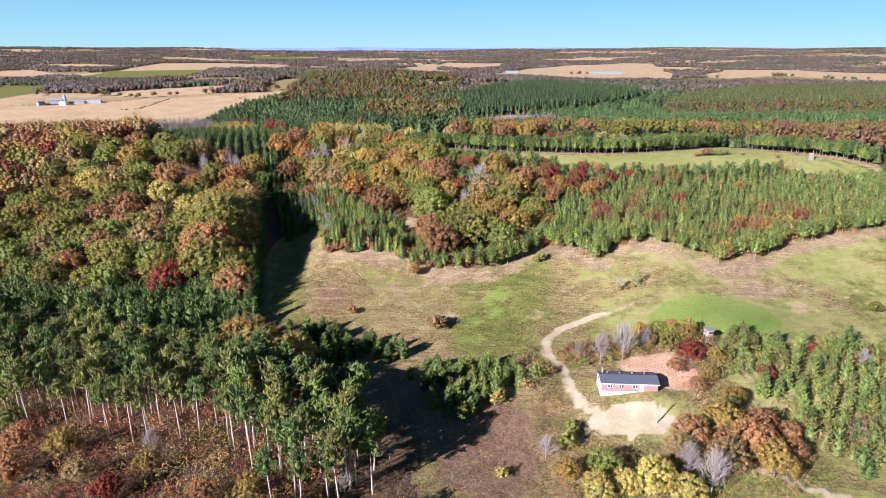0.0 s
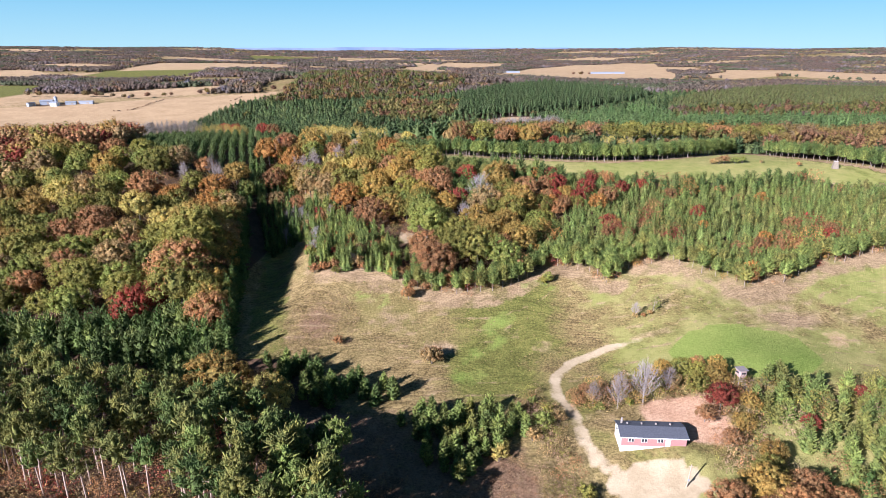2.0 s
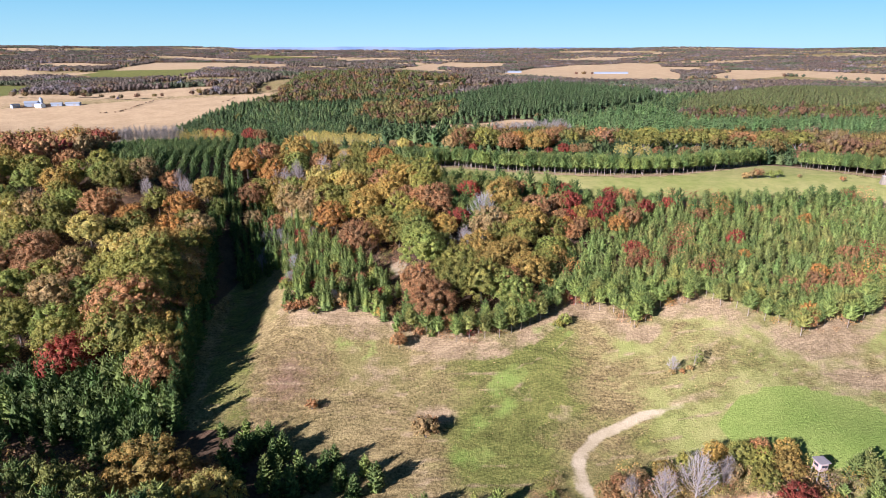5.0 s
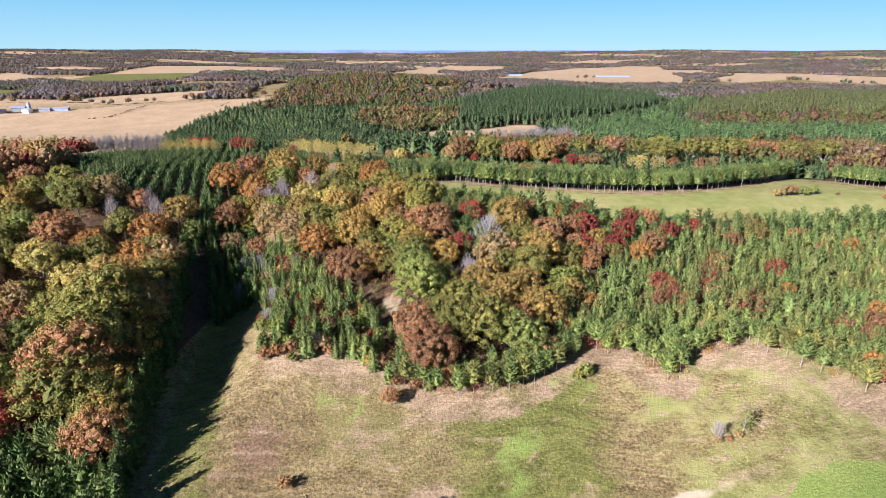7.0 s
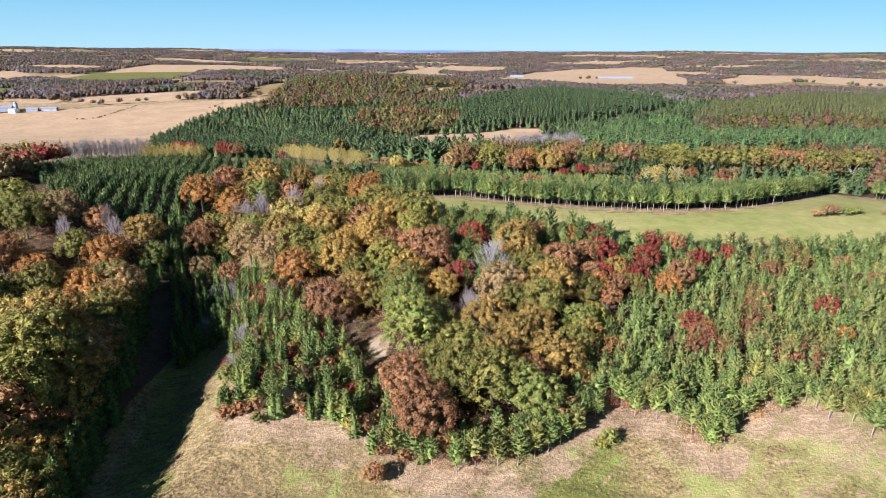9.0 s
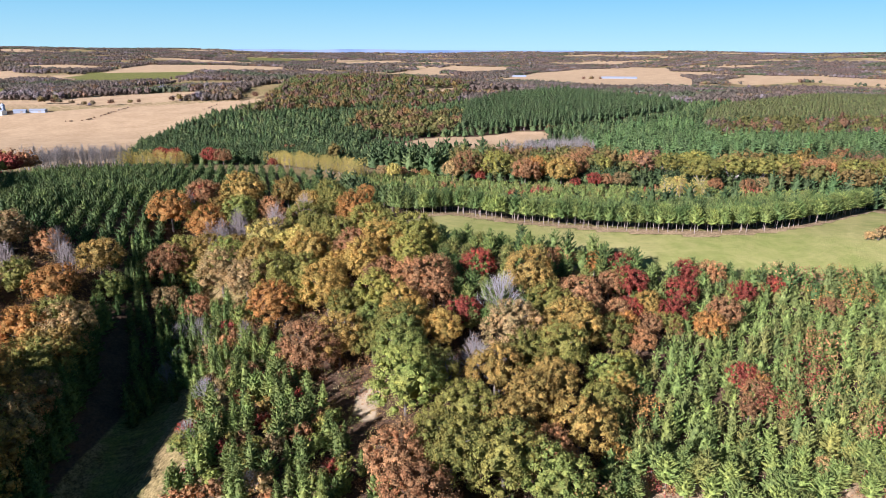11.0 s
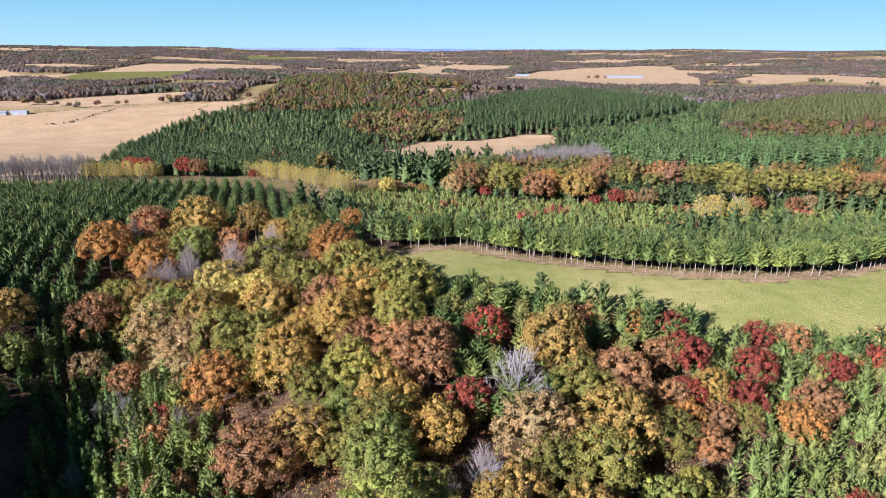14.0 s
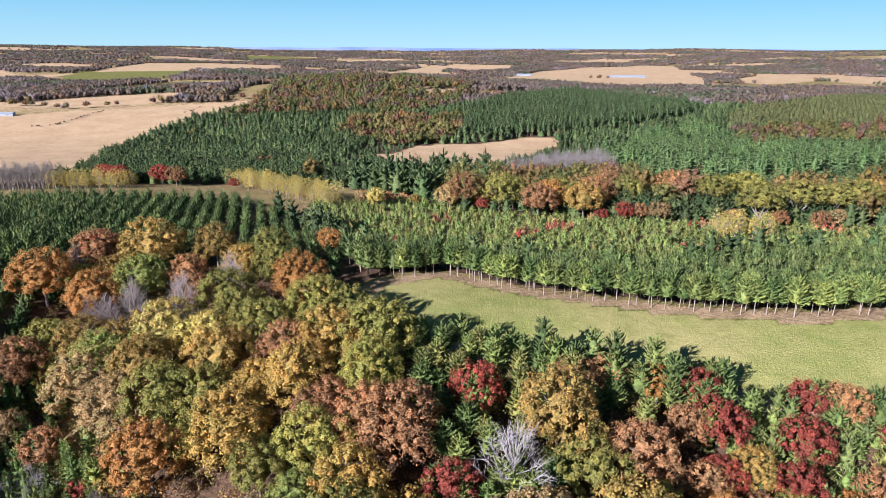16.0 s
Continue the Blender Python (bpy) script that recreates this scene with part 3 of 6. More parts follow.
kind_of_tree("tall_pine", "tall_pine", trunk_mesh(lambda r: join([tube([(0, 0, -0.8), (0.1, 0, 8), (0, 0, 15)], [0.20, 0.14, 0.04], 6)]
             + [tube([(0, 0, z), (1.3 * math.cos(z * 5), 1.3 * math.sin(z * 5), z + 0.3)], [0.035, 0.012], 3) for z in np.arange(6, 10, 0.6)]), PINE_BARK),
             variants(lambda r: crown_tall_pine(r, 16, 9.6, 2.5, 17, 9), 4, "nsp", "crown"))
kind_of_tree("row_pine", "pine_tree", trunk_mesh(lambda r: tube([(0, 0, -0.8), (0, 0, 9.5)], [0.16, 0.03], 5), ROW_BARK),
             variants(lambda r: crown_boughs(r, 10.5, 4.1, 2.9, 48, FULL, 0.5, 0.34, 640, 0.60, 0.6), 3, "psn", "crown"))
kind_of_tree("poplar", "poplar_tree", trunk_mesh(lambda r: trunk_with_limbs(r, 11, 0.14, 6, 1.4, 0.2), BARE_BARK),
             variants(lambda r: (lambda c: (c[0] * [1, 1, 1.22] - [0, 0, 2.6], c[1]))(crown_oak(r, 11, 2.3, 26, 34, 0.30)), 2, "yl", "crown"))
kind_of_tree("shrub", "shrub", trunk_mesh(lambda r: join([tube([(0, 0, -0.2), (0.5 * math.cos(a), 0.5 * math.sin(a), 1.3)], [0.05, 0.02], 3) for a in range(6)]), BARK),
             variants(lambda r: crown_oak(r, 2.8, 1.5, 16, 28, 0.22, True), 3, "vgrmtyl", "crown"), "shrub")

COUNT = {}


def plant(key, x, y, letter, size=1.0, label="", group="", stretch=1.0, rng=random):
    """One tree with a trunk and a crown, on the ground."""
    name, trunk_me, crowns, category = KINDS[key]
    n = len({i for i, _ in crowns})
    i = COUNT.get(key, 0)
    COUNT[key] = i + 1
    root = new(name)
    root.matrix_world = Matrix.LocRotScale((x, y, float(height(x, y)) - 0.1), Euler((radians(rng.uniform(-3, 3)), radians(rng.uniform(-3, 3)), rng.uniform(0, 6.28))),
                                           (size, size, size * stretch))
    for pn, me in (("trunk", trunk_me), ("crown", crowns[(i * 7 % n, letter)])):
        o = new(pn, me)
        o.parent = root
    o.material_slots[0].link = "OBJECT"
    o.material_slots[0].material = LEAF[letter]
    kindname = name.replace("_", " ")
    tagged(root, label or f"{CROWN_LABEL[letter]} {kindname} in autumn leaf on the slope" if key not in ("young_pine", "spruce", "tall_pine", "row_pine")
           else label or f"{CROWN_LABEL[letter]} {kindname} with dense needles", category, group)
    return root


def scatter(step, poly, seed, jitter=0.35, angle=0.0, row=None):
    """Points in a polygon on a jittered grid; row: a closer step along the rows."""
    rng = np.random.default_rng(seed)
    xs, ys = [p[0] for p in poly], [p[1] for p in poly]
    cx, cy, r = (min(xs) + max(xs)) / 2, (min(ys) + max(ys)) / 2, math.hypot(max(xs) - min(xs), max(ys) - min(ys)) / 2
    a, b = np.meshgrid(np.arange(-r, r, step), np.arange(-r, r, row or step))
    a, b = a.ravel() + rng.uniform(-jitter, jitter, a.size) * step, b.ravel() + rng.uniform(-jitter, jitter, a.size) * (row or step)
    c, s = math.cos(radians(angle)), math.sin(radians(angle))
    x, y = cx + a * c - b * s, cy + a * s + b * c
    ok = inside(poly, x, y)
    return x[ok], y[ok]


def wood(name, label, template, xs, ys, sizes, tints, seed, flat=1.0, soft=True):
    """Many trees of one kind as one mesh, each with its own turn, size and colour."""
    rng = np.random.default_rng(seed)
    temps = template if isinstance(template, list) else [template]
    Vs, Fs, Cs, n = [], [], [], 0
    which = rng.integers(0, len(temps), len(xs))
    zs = height(xs, ys)
    for w, (V, F) in enumerate(temps):
        idx = np.nonzero(which == w)[0]
        if not len(idx):
            continue
        a = rng.uniform(0, 6.28, len(idx))
        c, s = np.cos(a)[:, None], np.sin(a)[:, None]
        k = sizes[idx][:, None]
        x = (V[None, :, 0] * c - V[None, :, 1] * s) * k * flat + xs[idx][:, None]
        y = (V[None, :, 0] * s + V[None, :, 1] * c) * k * flat + ys[idx][:, None]
        z = V[None, :, 2] * k * rng.uniform(0.85, 1.15, (len(idx), 1)) + zs[idx][:, None] - 0.2
        Vs.append(np.stack([x, y, z], 2).reshape(-1, 3))
        Fs.append((F[None] + (np.arange(len(idx)) * len(V))[:, None, None] + n).reshape(-1, F.shape[1]))
        Cs.append(np.repeat(tints[idx], len(V), 0))
        n += len(idx) * len(V)
    me = mesh_of(name, np.concatenate(Vs), np.concatenate(Fs), WOODS_LEAF, soft)
    colour_layer(me, "tint", np.concatenate(Cs))
    return tagged(new(name, me), label, "trees", kind="stuff")


def tints_of(letters, n, seed, vary=0.18):
    rng = np.random.default_rng(seed)
    pick = rng.integers(0, len(letters), n)
    base = np.array([TINT[s] for s in letters])[pick]
    return base * rng.uniform(1 - vary, 1 + vary, (n, 1)) * rng.uniform(0.93, 1.07, (n, 3))


# ---- ground ----
def axis(near_a, near_b, step, end_a, end_b, grow):
    mid = list(np.arange(near_a, near_b + step, step))
    s, v = step, mid[-1]
    while v < end_b:
        s *= grow
        v += s
        mid.append(min(v, end_b))
    s, v, low = step, mid[0], []
    while v > end_a:
        s *= grow
        v -= s
        low.append(max(v, end_a))
    return np.array(low[::-1] + mid)


def make_ground():
    gx, gy = axis(-110, 210, 1.9, -4700, 4700, 1.04), axis(70, 345, 1.9, -1500, 4780, 1.022)
    X, Y = np.meshgrid(gx, gy)
    x, y = X.ravel(), Y.ravel()
    z = height(x, y)
    nx, ny = len(gx), len(gy)
    i, j = np.meshgrid(np.arange(nx - 1), np.arange(ny - 1))
    a = (j * nx + i).ravel()
    me = mesh_of("ground", np.stack([x, y, z], 1), np.stack([a, a + 1, a + nx + 1, a + nx], 1), LAND, True)
    cover, wear = np.zeros((len(x), 3)), np.zeros((len(x), 3))
    r = np.hypot(x, y)
    edge = away(WOODS_EDGE, x, y)
    # grass: greener in the hollow, over the upper field and along the east side of the meadow
    cover[:, 0] = 0.36 + 0.22 * ripple(x, y, 23, 1.0) + 0.12 * ripple(x, y, 7, 4.0)
    cover[:, 0] += 0.62 * np.exp(-((x - 14 - 0.25 * (y - 165)) / 14) ** 2) * smooth(150, 165, y) * (1 - smooth(195, 208, y))
    cover[:, 0] += 0.5 * np.exp(-((x - 32) / 9) ** 2 - ((y - 208) / 9) ** 2) + 0.45 * smooth(110, 140, x) * (y < 230)
    cover[:, 0] -= 0.35 * np.exp(-((x + 30) / 18) ** 2 - ((y - 186) / 16) ** 2)
    cover[:, 0] -= 0.16 * (1 - smooth(-15, 12, x))
    hay = inside(HAY_FIELD, x, y)
    cover[hay, 0] = 1.0
    lane = away(LANE, x, y)
    cover[:, 0] = np.where((lane < 6), 0.55, cover[:, 0])
    grain = 2 + 0.012 * r
    for p in CROPS:
        cover[:, 1] = np.maximum(cover[:, 1], bordered(p, x, y, grain))
    lea = np.zeros(len(x), bool)
    for p in GREENS:
        lea |= inside(p, x, y)
    cover[lea, 0] = 1.5
    for p in CLEARINGS + [BEFORE_CLEARING]:
        cover[:, 1] = np.maximum(cover[:, 1], 0.9 * bordered(p, x, y, grain))
    open_far = (r > 1000) & ~lea
    cover[open_far, 1] = np.maximum(cover[open_far, 1], (0.55 + 0.35 * ripple(x, y, 210, 5.0))[open_far])
    hay_rim = away(HAY_FIELD + HAY_FIELD[:1], x, y)
    woods = (inside(WOODS_EDGE + [(280, 420), (-58, 420)], x, y) & ~hay & (edge > 8.0) & (hay_rim > 7)) | ((x < -70) & (y > 60) & (y < 500) & ~inside(ASPEN_MEADOW, x, y)) | (y > 345) & (y < 900) & (cover[:, 1] < 0.5) & (hay_rim > 7) & ~inside(ASPEN_MEADOW, x, y)
    woods |= (x < -14) & (y < 172) & (x < -14 - 0.5 * np.maximum(y - 130, 0))
    far = (r > 900) & (cover[:, 1] < 0.4) & ~lea
    cover[:, 2] = np.where(woods, 0.95, np.where(far, 0.30 + 0.3 * ripple(x, y, 160, 2.0), 0.0))
    woods |= (x < -3 + 4 * ripple(x, y, 14, 2.0)) & (y < 128)
    cover[:, 2] = np.where(woods, 0.95, cover[:, 2])
    cover[inside(SCRUB, x, y) | inside(STAND, x, y), 2] = 0.0
    brush = np.exp(-((x - 9) / 12) ** 2 - ((y - 117) / 20) ** 2) + 0.8 * np.exp(-((x + 22) / 18) ** 2 - ((y - 135) / 16) ** 2)
    # dry grass along the edge of the woods, the drive and the bare yard
    within = inside(WOODS_EDGE + [(280, 420), (-58, 420)], x, y)
    rim = np.where(within, 1 - smooth(6.0, 10.0, edge), 1 - smooth(1.6, 5.0, edge)) * (y < 235) * (x > -46)
    wear[:, 0] = np.maximum(rim * (0.60 + 0.22 * ripple(x, y, 7, 5.0)), 0.42 * (ripple(x, y, 12, 3.0) > 0.75) * (y < 230))
    wear[:, 0] = np.maximum(wear[:, 0], 0.8 * np.exp(-((x - 102) / 14) ** 2 - ((y - 183) / 7) ** 2))
    for cx, cy, rx, ry, a in ((0, 177, 7, 5, 0.75), (-14, 190, 8, 6, 0.6), (98, 196, 16, 8, 0.8), (108, 204, 10, 6, 0.8), (62, 179, 10, 3, 0.6), (-20, 206, 10, 3, 0.7), (-2, 197, 9, 3, 0.6)):
        wear[:, 0] = np.maximum(wear[:, 0], a * np.exp(-((x - cx) / rx) ** 2 - ((y - cy) / ry) ** 2))
    wear[:, 0] = np.where(hay | (r > 500), 0, wear[:, 0])
    wear[:, 0] = np.maximum(wear[:, 0], 0.85 * (1 - smooth(3.5, 7.0, hay_rim)) * (~hay))
    rows = smooth(0.35, 0.95, np.sin(edge * 1.05 + 1.6 * ripple(x, y, 26, 7.0))) * (edge < 45) * (ripple(x, y, 17, 11.0) > -0.1) * (y < 225) * (x > -46)
    wear[:, 0] = np.maximum(wear[:, 0], 0.56 * rows * (wear[:, 2] < 0.5) * ~hay * (cover[:, 2] < 0.5))
    cover[:, 2] = np.where(r > 450, np.minimum(cover[:, 2], 1.4 * (1 - cover[:, 1])), cover[:, 2])
    wear[:, 1] = (1 - smooth(0.8, 2.6, away(DRIVE, x, y))) * (0.78 + 0.12 * ripple(x, y, 5, 2.0)) * (1 - 0.65 * smooth(46, 64, x) * (y > 165))
    wear[:, 1] = np.maximum(wear[:, 1], 0.8 * (((x - 43) / 10) ** 2 + ((y - 120.5 - 0.08 * (x - 43)) / 5.2) ** 2 < 1 + 0.3 * ripple(x, y, 6, 4.0)))
    wear[:, 1] = np.maximum(wear[:, 1], (1 - smooth(0.8, 1.8, away(LOWER_ROAD, x, y))) * 0.8)
    wear[:, 1] = np.maximum(wear[:, 1], 0.75 * (((x + 13) / 3.2) ** 2 + ((y - 242 + 0.8 * (x + 13)) / 6) ** 2 < 1))
    wear[:, 2] = np.maximum(wear[:, 2], inside(FOOD_PLOT, x, y) * 1.0)
    wear[:, 2] = np.maximum(wear[:, 2], (0.46 + 0.26 * ripple(x, y, 3.5, 6.0)) * np.exp(-((x - 11 - 0.42 * (y - 172)) / 6) ** 4) * smooth(152, 162, y) * (1 - smooth(190, 204, y)))
    wear[:, 2] = np.maximum(wear[:, 2], (0.40 + 0.30 * ripple(x, y, 3, 6.0)) * np.maximum(np.exp(-((x + 22) / 8) ** 4 - ((y - 201) / 7) ** 4), np.exp(-((x - 32) / 8) ** 4 - ((y - 207) / 6) ** 4)))
    weeds = np.zeros((len(x), 3))
    weeds[:, 2] = np.maximum(hay * (0.75 + 0.2 * ripple(x, y, 35, 9.0)), (0.56 + 0.25 * ripple(x, y, 13, 9.0)) * smooth(26, 60, x) * (y < 228) * (y > 60))
    weeds[:, 1] = np.maximum(np.minimum(brush * 1.4, 0.95), 0.62 * np.exp(-((x + 37) / 9) ** 2 - ((y - 189) / 14) ** 2) + 0.5 * np.exp(-((x - 30) / 5) ** 2 - ((y - 140) / 16) ** 2))
    weeds[:, 0] = 1.1 * np.exp(-(((x - 56) / 9.5) ** 4) - ((y - 139) / 9) ** 4) + 0.5 * np.exp(-((x - 110) / 8) ** 2 - ((y - 172) / 8) ** 2)
    colour_layer(me, "weeds", np.clip(weeds, 0, 1))
    colour_layer(me, "cover", np.clip(cover, 0, 1))
    colour_layer(me, "wear", np.clip(wear, 0, 1))
    return tagged(new("ground", me), "rolling meadow, field and woodland ground with dry autumn grass", "ground", kind="structure")


make_ground()


# ---- the oaks ----
def key_trees(text, key, group, size=1.0):
    out = []
    for w in text.split():
        x, y, s = w.split(",")
        out.append((float(x), float(y)))
        if s == "b":
            bare_tree(float(x), float(y), 10, "grey")
        else:
            plant(key, float(x), float(y), s, size * random.uniform(0.85, 1.12), group=group)
    return out


def broom(rng, height, wide, limbs, twigs, r=0.16):
    """A leafless tree with an egg-shaped crown of rising limbs and fine twigs."""
    pieces = [tube([(0, 0, -0.4), (0.05, 0, height * 0.3), (0.1, 0.05, height * 0.85)], [r, r * 0.75, 0.03], 6)]
    for i in range(limbs):
        u = (i + rng.uniform(0, 1)) / limbs
        w = i * 2.39996 + rng.uniform(-0.4, 0.4)
        start = Vector((0, 0, height * (0.18 + 0.42 * u)))
        reach = wide * (0.95 - 0.75 * u ** 1.6) * rng.uniform(0.6, 1.05)
        end = Vector((reach * math.cos(w), reach * math.sin(w), height * (0.48 + 0.50 * u) * rng.uniform(0.92, 1.06)))
        mid = start.lerp(end, 0.45) + Vector((math.cos(w), math.sin(w), -0.2)) * reach * 0.14
        pieces.append(tube([start, mid, end], [r * 0.38, r * 0.24, 0.018], 4))
        for k in range(twigs):
            p = mid.lerp(end, rng.uniform(0, 0.85))
            d = ((end - mid).normalized() + Vector(rng.normal(0, 0.42, 3))).normalized()
            pieces.append(tube([p, p + d * height * rng.uniform(0.08, 0.2)], [0.028, 0.010], 3))
    return join(pieces)


BARE = {}
for tone_name, mat, seed in (("grey", DARK_BARE, 3), ("pale", BARE_BARK, 5)):
    V, F = broom(np.random.default_rng(seed), 10, 3.1, 44, 9)
    BARE[tone_name] = mesh_of("limbs", V, F, mat)
V, F = broom(np.random.default_rng(8), 10, 4.4, 34, 11, 0.17)
BARE["white"] = mesh_of("limbs", V, F, WHITE_BARK)


def bare_tree(x, y, tall, tone_name, label=""):
    o = new("bare_tree", BARE[tone_name])
    k = tall / 10
    o.matrix_world = Matrix.LocRotScale((x, y, float(height(x, y))), Euler((0, 0, random.uniform(0, 6))), (k, k, k))
    return tagged(o, label or f"leafless {tone_name} tree with many fine twigs", "tree")


KNOLL = ("-77,297,r -85,321,o -79,334,r -66,335,g -52,339,g -37,335,v -26,317,o -64,310,b -49,302,y -40,299,y -28,299,v -15,293,g -6,292,v "
    "-27,276,g -40,273,o -27,252,r -21,256,g -13,272,v 0,273,r -7,258,v 24,275,g 28,266,v 31,256,g 35,269,r 9,249,b 18,256,t "
    "13,243,g 7,231,v 19,234,g 13,219,v 4,221,v -5,238,l -1,210,r -5,219,r 24,240,g -59,290,t -50,283,t -73,319,o")
MAPLES = ("42,284,o 48,283,m 49,276,m 44,276,r 57,266,m 61,273,m 65,281,m 76,273,m 63,259,o 37,267,r 44,266,r 28,284,r 34,286,r "
    "-82,340,m -27,358,o 11,282,m 7,265,m -73,286,t -63,282,r -42,276,r 71,280,r 68,264,r")
WEST_HILL = ("-171,281,t -164,273,y -139,273,v -123,282,v -111,281,b -121,267,r -109,263,o -95,260,o -117,250,y -104,242,y -97,244,y -126,236,r -111,229,t "
    "-133,228,r -86,227,v -76,213,v -89,212,v -88,199,v -108,212,t -122,209,r -129,212,v -111,201,v -78,197,v -89,193,m -91,188,m -72,194,v "
    "-82,235,g -149,256,y -139,248,v -96,275,o -105,276,v")
SLOPE_MAPLES = "63,243,m 61,234,r 63,263,o 81,289,m 105,215,r 100,204,o 68,232,r 67,218,t 99,247,m 122,264,r 95,268,r 56,262,r 34,225,g 3,208,r -10,201,r 102,219,r 98,202,r 113,224,o 117,219,r 110,220,r 120,224,r 139,230,r 137,226,m 128,235,r 168,273,r 155,281,r 131,264,o 118,274,r 85,276,m 66,241,o 64,238,r 122,219,r 150,228,m 145,262,r 96,236,o"
for w in SLOPE_MAPLES.split():
    px_, py_, s = w.split(",")
    if not inside(HAY_FIELD, float(px_), float(py_)):
        plant("oak_far", float(px_), float(py_), s, random.uniform(0.36, 0.52), group="small maples among the pines")
taken = key_trees(KNOLL, "oak", "oaks on the knoll", 1.12) + key_trees(MAPLES, "oak_far", "small maples among the pines", 0.66) + key_trees(WEST_HILL, "oak_far", "oaks on the west hill")

taken += [(-13, 242), (-12, 237), (-15, 247), (-70, 313), (-66, 313), (-62, 316), (-49, 311), (-42, 321), (16, 266), (10, 247), (17, 261)]


def fill(poly, step, seed, letters, key, group, size=1.0, gap=6.0, limit=400):
    rng = random.Random(seed)
    for x, y in zip(*scatter(step, poly, seed)):
        if min((math.hypot(x - a, y - b) for a, b in taken), default=99) < gap or limit <= 0 or lane_side(y) - 7 < x < -46 and y < 280:
            continue
        limit -= 1
        taken.append((x, y))
        plant(key, x, y, rng.choice(letters), size * rng.uniform(0.75, 1.1), group=group, rng=rng)


fill([(-74, 296), (-60, 294), (-38, 280), (-22, 256), (-8, 236), (1, 218), (18, 208), (30, 226), (40, 250), (48, 262), (30, 268), (10, 262), (-4, 286), (-16, 306), (-34, 330), (-60, 338), (-84, 322)],
     6.9, 11, "vvvvgvgllrtgv", "oak", "oaks on the knoll", 1.0, 5.8)
fill([(-68, 196), (-66, 215), (-71, 250), (-82, 285), (-120, 300), (-175, 300), (-178, 200), (-120, 186)], 7.4, 12, "vvvvvlgglrtv", "oak_far", "oaks on the west hill", 0.95, 6.6)
# ---- the young pines on the slope ----
SLOPE = [(-10, 208), (8, 202), (16, 203), (25, 208), (38, 219), (45, 216), (52, 207), (56, 206), (62, 211), (72, 214), (84, 208), (96, 199), (110, 202), (126, 211), (150, 218), (180, 227),
         (280, 252), (280, 276), (206, 281), (180, 277), (160, 282), (130, 281), (100, 279), (76, 279), (56, 282), (40, 288), (46, 276), (58, 266), (44, 250), (34, 230), (22, 215), (6, 212), (-8, 216)]
SPRUCES = [(-44, 215), (-33, 214), (-20, 213), (-8, 206), (8, 204), (-5, 216), (-15, 230), (-29, 252), (-43, 274), (-56, 284), (-58, 264), (-50, 240)]
sx, sy = scatter(3.5, SLOPE, 21, 0.25, 24, 2.9)
order = np.argsort(sy + 0.25 * np.abs(sx - 60))
rng = random.Random(5)
edge_rows = away(WOODS_EDGE, sx, sy) < 7.5
for k in np.nonzero(edge_rows & (sx < 190))[0]:
    plant("row_pine", sx[k], sy[k], rng.choice("ppn"), rng.uniform(0.6, 0.8), "young pine with a bare pale trunk at the meadow edge", "pines along the meadow edge", rng=rng)
order = order[~edge_rows[order]]
for k in order[:84]:
    plant("young_pine", sx[k], sy[k], rng.choice("pppn"), rng.uniform(0.75, 1.15), "bushy young pine in a planted stand", "young pines on the slope", rng=rng)
rest = order[84:]
TEMPL_PINE = [crown_boughs(np.random.default_rng(40 + i), 5.6, 0.3, 2.0, 22, YOUNG, 0.6, 0.26, 190, 0.54, 0.6, 3) for i in range(5)]
wood("young_pine_stand", "dense stand of bushy young pines on a slope", TEMPL_PINE, sx[rest], sy[rest], np.random.default_rng(1).uniform(0.62, 1.15, len(rest)),
     tints_of("ppn", len(rest), 2), 3)
PINE_BAND = [(-6, 292), (4, 297), (14, 293), (40, 285), (54, 281), (48, 274), (30, 276), (16, 258), (4, 262), (0, 275)]
for x, y in zip(*scatter(4.2, PINE_BAND, 23, 0.35)):
    plant("row_pine", x, y, rng.choice("psn"), rng.uniform(0.6, 0.85), "bushy green pine among the oaks", "pines on the knoll", rng=rng)
FIELD_BELT = [(-4, 300), (10, 298), (29, 292), (52, 286), (76, 282), (100, 281), (130, 284), (160, 284), (160, 277), (100, 273), (76, 275), (50, 279), (28, 285), (8, 291)]
GULLY = [(-66, 246), (-58, 256), (-50, 266), (-52, 278), (-62, 286), (-74, 306), (-90, 304), (-84, 280), (-72, 258)]
for y in np.arange(184, 268, 5.0):
    plant("oak_far", lane_side(y) - 9 + rng.uniform(-1.5, 1.0), y, rng.choice("vvggrt"), rng.uniform(0.9, 1.1), group="oaks on the west hill", rng=rng)
for y in np.arange(194, 242, 8.0):
    plant("oak_far", lane_side(y) - 18 + rng.uniform(-1.5, 1.0), y, rng.choice("vvggr"), rng.uniform(1.4, 1.6), group="oaks on the west hill", rng=rng)
for y in np.arange(172, 276, 2.6):
    plant("spruce", lane_side(y) - 2.5 + rng.uniform(-2.2, 0.8), y, "s", rng.uniform(0.95, 1.4), "tall dark spruce beside the shaded lane", "spruces by the lane", rng=rng)
TEMPL_SPRUCE = [crown_boughs(np.random.default_rng(340 + i), 9.0, 0.4, 2.2, 30, SPIRE, 0.3, 0.24, 170, 0.7, 0.55, 3) for i in range(3)]
gx_, gy_ = scatter(3.3, GULLY, 24, 0.4)
wood("gully_spruce_stand", "dark green spruces in a shaded gully", TEMPL_SPRUCE, gx_, gy_, np.random.default_rng(14).uniform(0.55, 1.0, len(gx_)), tints_of("ssp", len(gx_), 25), 26)
